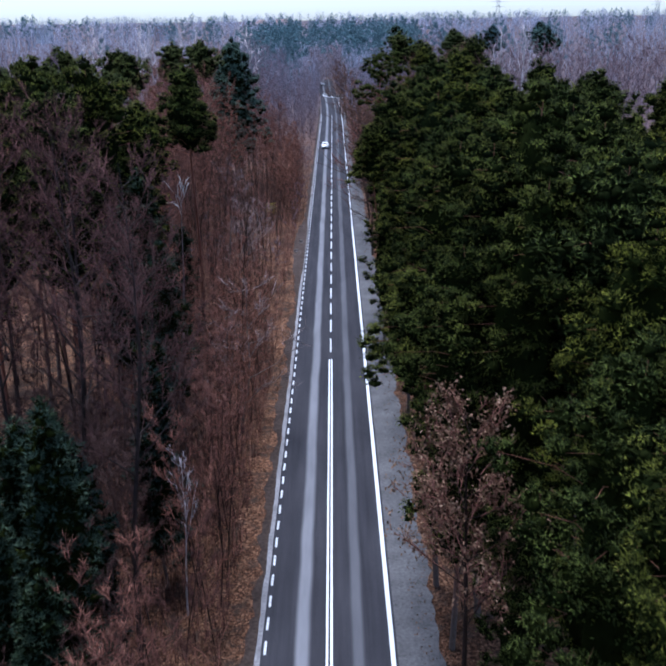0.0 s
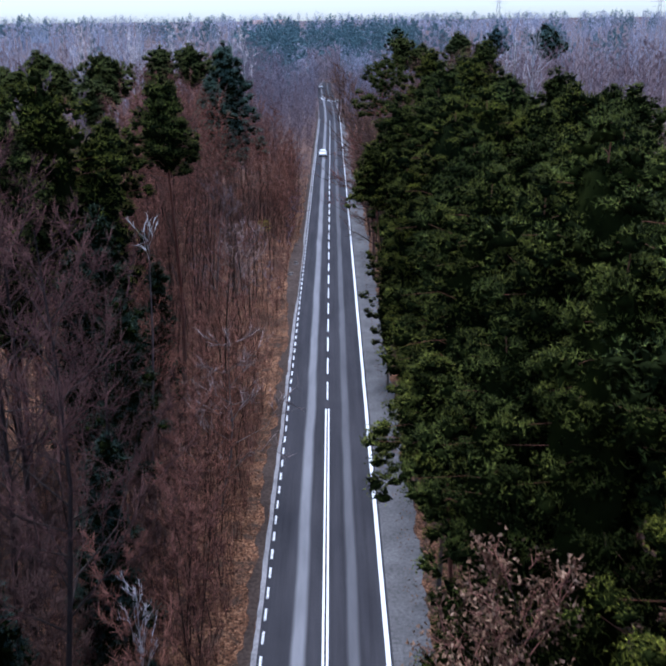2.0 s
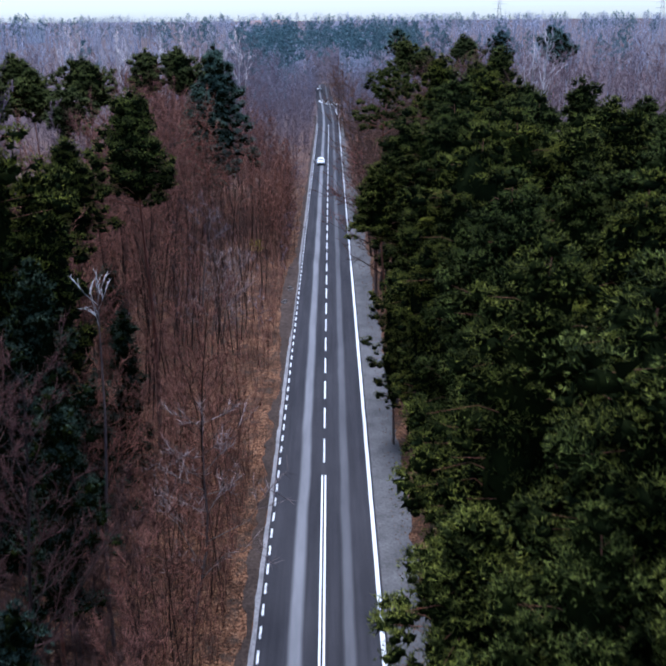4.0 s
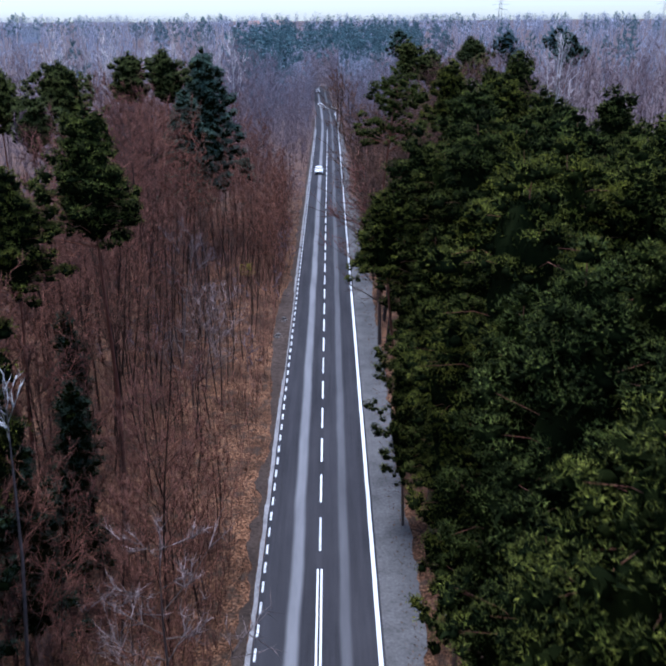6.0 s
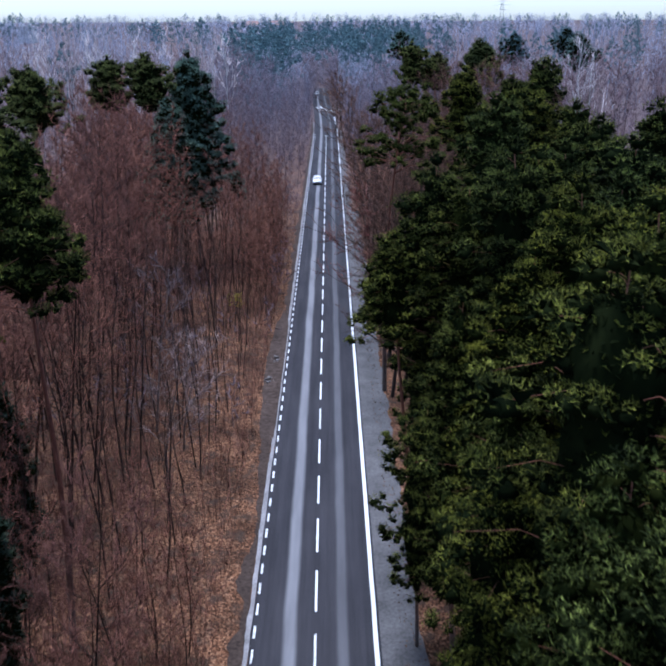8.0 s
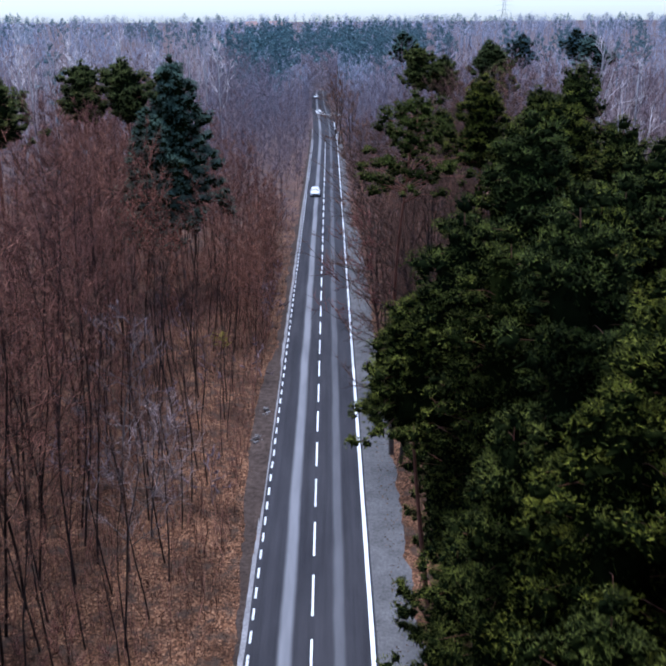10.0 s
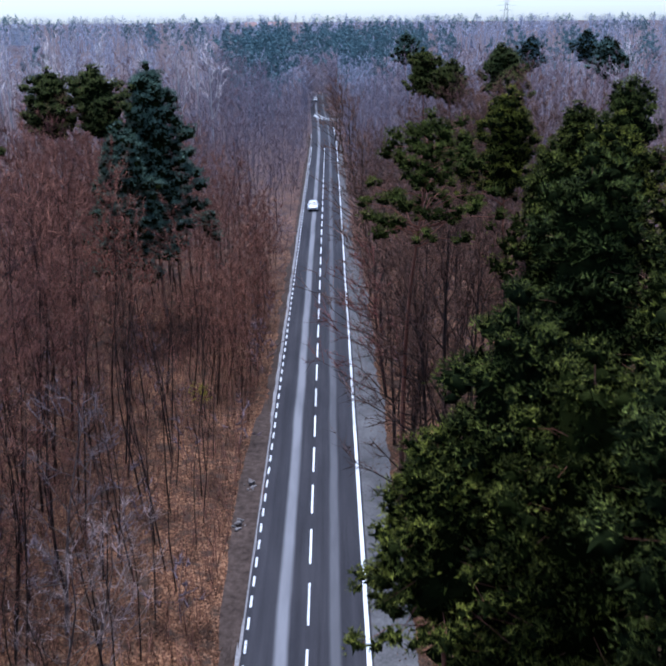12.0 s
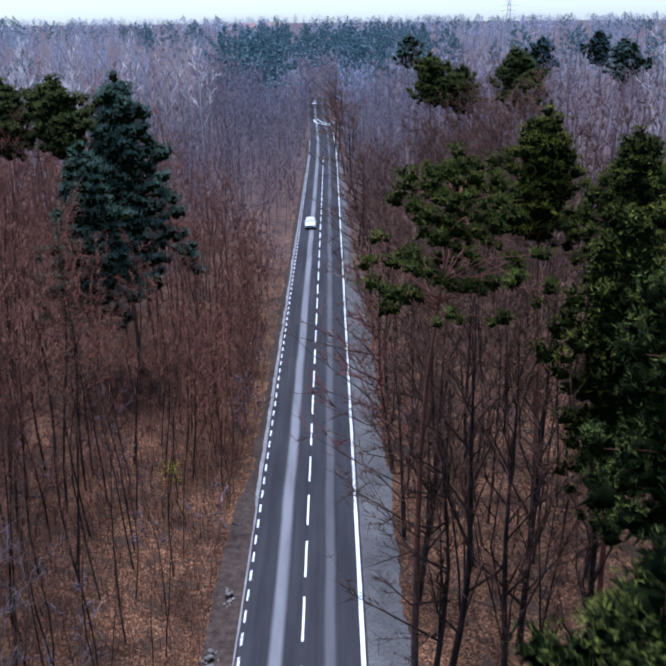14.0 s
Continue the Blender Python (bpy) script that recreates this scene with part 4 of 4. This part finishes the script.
scattered("distant_pines", far_pines, green, NEEDLES_FAR, "distant pines on the skyline, needles tinted blue with haze")

# ---- undergrowth on the floor of the woods ----
shrubs = [(*joined(*bare_arrays(4, 0.03, 0.05, 1.7, 8, 2, 3, 0.8, 0.045, 3, 0.4)), 4) for _ in range(4)]
spots = []
for k in range(20000):
    y = 100 + 380 * rng.random() ** 1.2
    x = centre(y) + (1 if rng.random() < 0.42 else -1) * (4.7 + (0.4 + 0.0022 * y) * 60 * rng.random() ** 1.5)
    if len(spots) >= 650:
        break
    if (x > 0 and y < 195 and x < 6.3) or (x > 0 and y < 122) or (-9 < x < 0 and 104 < y < 124):
        continue
    spots.append((x, y, rng.uniform(2.2, 4.8) * (1 + max(0, y - 200) * 0.002), 1.1))
scattered("undergrowth", shrubs, spots, TWIG_MID, "low leafless shrubs on the forest floor")

# ---- the white car ----
CAR_PAINT, _n, _l, _b = material("white_car_paint", 0.25)
_b.inputs["Base Color"].default_value = (0.8, 0.8, 0.82, 1)
_b.inputs["Coat Weight"].default_value = 0.6
CAR_GLASS, _n, _l, _b = material("car_window_glass", 0.05)
_b.inputs["Base Color"].default_value = (0.015, 0.018, 0.022, 1)
_b.inputs["Specular IOR Level"].default_value = 0.25
SILVER_PAINT = grained("silver_car_paint", (0.45, 0.46, 0.48), (0.55, 0.56, 0.58), 12, 0.3, 0, 0, None, 0.5)
RUBBER = grained("tyre_rubber", (0.012, 0.012, 0.012), (0.03, 0.03, 0.03), 30, 0.85, 0.1, 0.002)
RIM = grained("alloy_rim", (0.4, 0.4, 0.42), (0.55, 0.55, 0.57), 20, 0.35, 0, 0, None, 0.9)
TRIM_BLACK = grained("black_plastic", (0.012, 0.012, 0.013), (0.03, 0.03, 0.03), 25, 0.5, 0.1, 0.002)
LENS, _n, _l, _b = material("headlamp_lens", 0.08)
_b.inputs["Base Color"].default_value = (0.75, 0.78, 0.82, 1)
PLATE = grained("plate_white", (0.7, 0.7, 0.7), (0.8, 0.8, 0.8), 10, 0.5, 0)


def lofted(sections, mat, name, parent, label="", bevel=0.0):
    """A body from cross-sections (y, half width low, half width high, bottom, top)."""
    bm = bmesh.new()
    rings = []
    for y, wl, wh, z0, z1 in sections:
        zm = z0 + (z1 - z0) * 0.55
        pts = [(-wl * 0.92, z0), (-wl, z0 + 0.12 * (z1 - z0)), (-wl, zm), (-wh, z1 - 0.06 * (z1 - z0)), (-wh * 0.9, z1), (wh * 0.9, z1), (wh, z1 - 0.06 * (z1 - z0)), (wl, zm), (wl, z0 + 0.12 * (z1 - z0)), (wl * 0.92, z0)]
        rings.append([bm.verts.new((x, y, z)) for x, z in pts])
    for a, b in zip(rings, rings[1:]):
        for i in range(len(a)):
            j = (i + 1) % len(a)
            bm.faces.new((a[i], a[j], b[j], b[i]))
    bm.faces.new(rings[0])
    bm.faces.new(rings[-1][::-1])
    bmesh.ops.recalc_face_normals(bm, faces=bm.faces)
    return part(name, bm, mat, parent, label, True)


def boxed(name, x, y, z, sx, sy, sz, mat, parent, label="", bevel=0.02):
    bm = bmesh.new()
    bmesh.ops.create_cube(bm, size=1, matrix=Matrix.LocRotScale((x, y, z), None, (sx, sy, sz)))
    bmesh.ops.bevel(bm, geom=bm.edges[:], offset=bevel, segments=2, affect="EDGES")
    return part(name, bm, mat, parent, label)


def quad(name, pts, mat, parent, label="", thick=0.015):
    bm = bmesh.new()
    f = bm.faces.new([bm.verts.new(p) for p in pts])
    bm.normal_update()
    ext = bmesh.ops.extrude_face_region(bm, geom=[f])
    nrm = f.normal.copy()
    for v in ext["geom"]:
        if isinstance(v, bmesh.types.BMVert):
            v.co += nrm * thick
    bmesh.ops.recalc_face_normals(bm, faces=bm.faces)
    return part(name, bm, mat, parent, label)


def wheel(parent, x, y):
    bm = bmesh.new()
    m = pose(x, y, 0.32, 0, 90, 0)
    bmesh.ops.create_cone(bm, cap_ends=True, segments=24, radius1=0.32, radius2=0.32, depth=0.21, matrix=m)
    bmesh.ops.bevel(bm, geom=[e for e in bm.edges if len(e.link_faces) == 2 and e.calc_face_angle() > 1], offset=0.04, segments=2, affect="EDGES")
    w = part("wheel", bm, RUBBER, parent, "black tyre", True)
    bm = bmesh.new()
    s = 1 if x > 0 else -1
    for k in range(5):
        bmesh.ops.create_cube(bm, size=1, matrix=pose(x + s * 0.107, y, 0.32, 72 * k, 0, 0) @ Matrix.LocRotScale((0, 0, 0.1), None, (0.02, 0.07, 0.2)))
    bmesh.ops.create_cone(bm, cap_ends=True, segments=16, radius1=0.07, radius2=0.06, depth=0.03, matrix=pose(x + s * 0.11, y, 0.32, 0, 90, 0))
    part("rim", bm, RIM, w, "alloy rim")


def build_car(y, label, paint):
    car = tagged(new("car"), label, "car", "cars on the road")
    car.matrix_basis = pose(centre(y) - 1.62, y, 0.004, 0, 0, 0)
    lofted([(-2.1, 0.72, 0.62, 0.3, 0.62), (-1.95, 0.86, 0.76, 0.22, 0.78), (-1.3, 0.9, 0.82, 0.18, 0.93), (-0.95, 0.9, 0.83, 0.18, 0.98), (1.5, 0.9, 0.83, 0.18, 1.0), (1.95, 0.88, 0.8, 0.22, 0.98), (2.1, 0.8, 0.7, 0.32, 0.9)], paint, "body", car)
    lofted([(-0.98, 0.8, 0.74, 0.9, 0.98), (-0.2, 0.79, 0.6, 0.95, 1.45), (0.5, 0.79, 0.6, 0.95, 1.5), (1.3, 0.78, 0.6, 0.95, 1.44), (1.98, 0.76, 0.68, 0.9, 1.02)], paint, "cabin", car)
    quad("windscreen", [(-0.7, -0.95, 1.02), (0.7, -0.95, 1.02), (0.57, -0.24, 1.44), (-0.57, -0.24, 1.44)], CAR_GLASS, car, "dark windscreen", 0.04)
    quad("rear_window", [(0.6, 1.86, 1.1), (-0.6, 1.86, 1.1), (-0.55, 1.38, 1.4), (0.55, 1.38, 1.4)], CAR_GLASS, car, "dark rear window", 0.03)
    for s in (-1, 1):
        for y0, y1, t0, t1 in ((-0.62, 0.38, -0.12, 0.36), (0.46, 1.45, 0.46, 1.2)):
            p = [(s * 0.785, y0, 1.02), (s * 0.785, y1, 1.02), (s * 0.64, t1, 1.39), (s * 0.64, t0, 1.39)]
            quad("side_window", p[::-1] if s < 0 else p, CAR_GLASS, car, "dark side window", 0.02)
        boxed("headlight", s * 0.62, -2.0, 0.66, 0.34, 0.2, 0.15, LENS, car, "clear headlight", 0.03)
        boxed("wing_mirror", s * 0.97, -0.62, 1.0, 0.2, 0.1, 0.13, paint, car, "", 0.03)
        boxed("tail_light", s * 0.72, 2.03, 0.8, 0.2, 0.12, 0.2, RED_LENS, car, "red tail light", 0.03)
        for yw in (-1.3, 1.3):
            wheel(car, s * 0.82, yw)
    boxed("grille", 0, -2.09, 0.57, 0.9, 0.08, 0.18, TRIM_BLACK, car, "black grille", 0.02)
    boxed("bumper", 0, -2.05, 0.32, 1.5, 0.16, 0.24, TRIM_BLACK, car, "black lower bumper", 0.03)
    boxed("number_plate", 0, -2.135, 0.46, 0.52, 0.02, 0.11, PLATE, car, "blank white plate", 0.005)


RED_LENS, _n, _l, _b = material("red_lens", 0.15)
_b.inputs["Base Color"].default_value = (0.3, 0.01, 0.01, 1)
build_car(218, "white hatchback with dark windows driving on the asphalt", CAR_PAINT)
build_car(441, "far silver car on the asphalt road", SILVER_PAINT)

# ---- houses and masts on the skyline ----
# distance haze put into the colours of the panes and pink walls
HAZY_GLASS = grained("window_glass", (0.3, 0.3, 0.33), (0.36, 0.36, 0.4), 1, 0.3, 0)
WALL_PINK = grained("pink_render", (0.5, 0.38, 0.36), (0.64, 0.5, 0.48), 0.6, 0.9, 0)
WALL_WHITE = grained("white_render", (0.5, 0.5, 0.5), (0.66, 0.66, 0.66), 0.5, 0.9, 0)
ROOF_RED = grained("red_roof_tiles", (0.3, 0.2, 0.18), (0.42, 0.28, 0.25), 1.5, 0.85, 0)
# grey lightened so that the far masts look faint, as in haze
STEEL = grained("galvanised_steel", (0.35, 0.36, 0.38), (0.5, 0.51, 0.53), 3, 0.5, 0, 0, None, 0.7)


def house(x, y, w, d, h, wall_mat, flat, label):
    home = tagged(new("house"), label, "house", "houses on the skyline")
    home.matrix_basis = pose(x, y, land(x, y) - 0.2, 0, 0, rng.uniform(-8, 8))
    boxed("wall", 0, 0, h / 2, w, d, h, wall_mat, home, "", 0.1)
    if flat:
        boxed("roof", 0, 0, h + 0.25, w + 0.8, d + 0.8, 0.5, WALL_WHITE, home, "flat pale roof", 0.1)
        for k in (-0.28, 0.22):
            boxed("lift_house", k * w, 0, h + 1.6, w * 0.16, d * 0.4, 2.2, WALL_WHITE, home, "", 0.1)
    else:
        bm = bmesh.new()
        a = [bm.verts.new(p) for p in ((-w / 2 - .5, -d / 2 - .5, h), (w / 2 + .5, -d / 2 - .5, h), (w / 2 + .5, d / 2 + .5, h), (-w / 2 - .5, d / 2 + .5, h), (-w / 2 + 1, 0, h + d * 0.4), (w / 2 - 1, 0, h + d * 0.4))]
        for f in ((0, 1, 5, 4), (2, 3, 4, 5), (1, 2, 5), (3, 0, 4), (3, 2, 1, 0)):
            bm.faces.new([a[i] for i in f])
        part("roof", bm, ROOF_RED, home, "faded red tiled roof")
    for fl in range(int(h // 2.9)):
        for k in range(int(w // 3.2)):
            boxed("window", -w / 2 + 1.8 + k * 3.2, -d / 2 - 0.02, 1.6 + fl * 2.9, 1.3, 0.12, 1.3, HAZY_GLASS, home, "window with its pane paled by haze", 0.02)


house(-200, 1130, 19, 13, 17.5, WALL_PINK, True, "pink rendered apartment block with flat roof above the woods")
house(-338, 1110, 17, 13, 17.5, WALL_WHITE, True, "white apartment block with flat roof above the woods")
house(-95, 1240, 16, 13, 15.5, WALL_WHITE, False, "white house with faded red roof above the woods")
house(-66, 1260, 18, 13, 15.5, WALL_PINK, False, "pink house with faded red roof above the woods")


def pylon(x, y, h):
    mast = tagged(new("pylon"), "thin grey steel lattice mast on the skyline", "pylon", "masts on the skyline")
    mast.matrix_basis = pose(x, y, land(x, y) - 0.2)
    s = Soup()
    for sx in (-1, 1):
        for sy in (-1, 1):
            s.tube(np.array([(sx * 3.5, sy * 3.5, 0), (sx * 0.6, sy * 0.6, h)]), [0.16, 0.1], 4)
    for k in range(10):
        a, b = k / 10, (k + 1) / 10
        wa, wb = 3.5 - 2.9 * a, 3.5 - 2.9 * b
        for p, q in (((-wa, -wa, a * h), (wb, -wb, b * h)), ((wa, -wa, a * h), (-wb, -wb, b * h)), ((-wa, wa, a * h), (-wb, -wb, b * h))):
            s.tube(np.array([p, q]), [0.08, 0.08], 3)
    new("tower", s.mesh("tower", STEEL)).parent = mast
    for z, w in ((0.72, 7), (0.82, 9), (0.92, 6)):
        c = Soup()
        c.tube(np.array([(-w, 0, z * h), (0, 0, z * h + 0.8), (w, 0, z * h)]), [0.1, 0.25, 0.1], 4)
        new("arm", c.mesh("arm", STEEL)).parent = mast


pylon(171, 980, 46)
pylon(318, 930, 46)

# ---- fallen leaves and dry stalks near the road ----
def litter():
    s = Soup()
    n = 26000
    y = rng.uniform(12, 190, n)
    side = rng.random(n) < 0.55
    x = np.where(side, -4.6 - rng.random(n) ** 1.6 * 11, 4.5 + rng.random(n) ** 1.1 * 9.5)
    z = np.array([land(a, b) for a, b in zip(x, y)]) + 0.02
    z = np.where((x > 4.4) & (x < 5.8), np.maximum(z, 0.0), z)
    base = np.stack([x, y, z], 1)
    way = unit(rng.normal(size=(n, 3)) * np.array([1, 1, 0.35]) + np.array([0, 0, 0.2]))
    s.blades(base, way, rng.uniform(0.08, 0.17, n), rng.uniform(0.06, 0.12, n))
    tagged(new("fallen_leaves", s.mesh("fallen_leaves", FALLEN)), "loose brown fallen leaves along the road", "leaves", kind="stuff")


def brush():
    s = Soup()
    n = 20000
    y = -6 + rng.random(n) * 176
    x = -5.4 - rng.random(n) ** 1.2 * 15
    z = np.array([land(a, b) for a, b in zip(x, y)]) - 0.05
    base = np.stack([x, y, z], 1)
    keep = (y < 74) | (y > 132) | (x < -13) | (rng.random(n) < 0.5)
    base, n = base[keep], int(keep.sum())
    tip = base + np.stack([rng.normal(size=n) * 0.35, rng.normal(size=n) * 0.35, rng.uniform(0.7, 3.2, n)], 1)
    s.spikes(base, tip, rng.uniform(0.012, 0.028, n))
    tagged(new("brushwood", s.mesh("brushwood", TWIG)), "thicket of thin reddish-brown shoots", "brushwood", kind="stuff")


def rubble_heap(x, y):
    heap = tagged(new("rubble_heap"), "small heap of pale stones and soil on the verge", "rubble")
    heap.matrix_basis = pose(x, y, 0.0)
    for k in range(18):
        a, r = rng.uniform(0, 6.28), rng.random() ** 0.7
        size = rng.uniform(0.07, 0.2) * (1.25 - 0.6 * r)
        bm = bmesh.new()
        bmesh.ops.create_icosphere(bm, subdivisions=1, radius=size)
        for v in bm.verts:
            v.co *= rng.uniform(0.75, 1.15)
            v.co.z *= 0.7
        bmesh.ops.translate(bm, verts=bm.verts, vec=(0.45 * r * math.cos(a), 0.95 * r * math.sin(a), 0.16 * (1 - r) + size * 0.3))
        part("stone", bm, STONE, heap)


STONE = grained("pale_stone", (0.11, 0.095, 0.088), (0.29, 0.26, 0.25), 4, 0.9, 0.4, 0.03)
rubble_heap(-4.5, 118)
rubble_heap(-4.8, 112.5)


def yellow_shrub(x, y):
    """A low stem that still holds a tuft of yellow leaves."""
    wood, spray, leaves, limbs = leafy_arrays(3.5, 0.04, 0.6, 0.9, 8, 3, 190, 0.16)
    plant("shrub", [("stem", wood.mesh("stem", BARK)), ("branchwork", limbs.mesh("branchwork", BARK)), ("twig_crown", spray.mesh("twig_crown", TWIG)), ("crown", leaves.mesh("crown", YELLOW_LEAVES))], x, y, 0.0, 10,
          label="shrub with a tuft of yellow leaves in the brown wood", category="shrub")


YELLOW_LEAVES = foliage("yellow_leaves", (0.14, 0.11, 0.02), (0.3, 0.24, 0.03), (0.45, 0.38, 0.06), 0.1)
yellow_shrub(-8.3, 126.9)
litter()
brush()
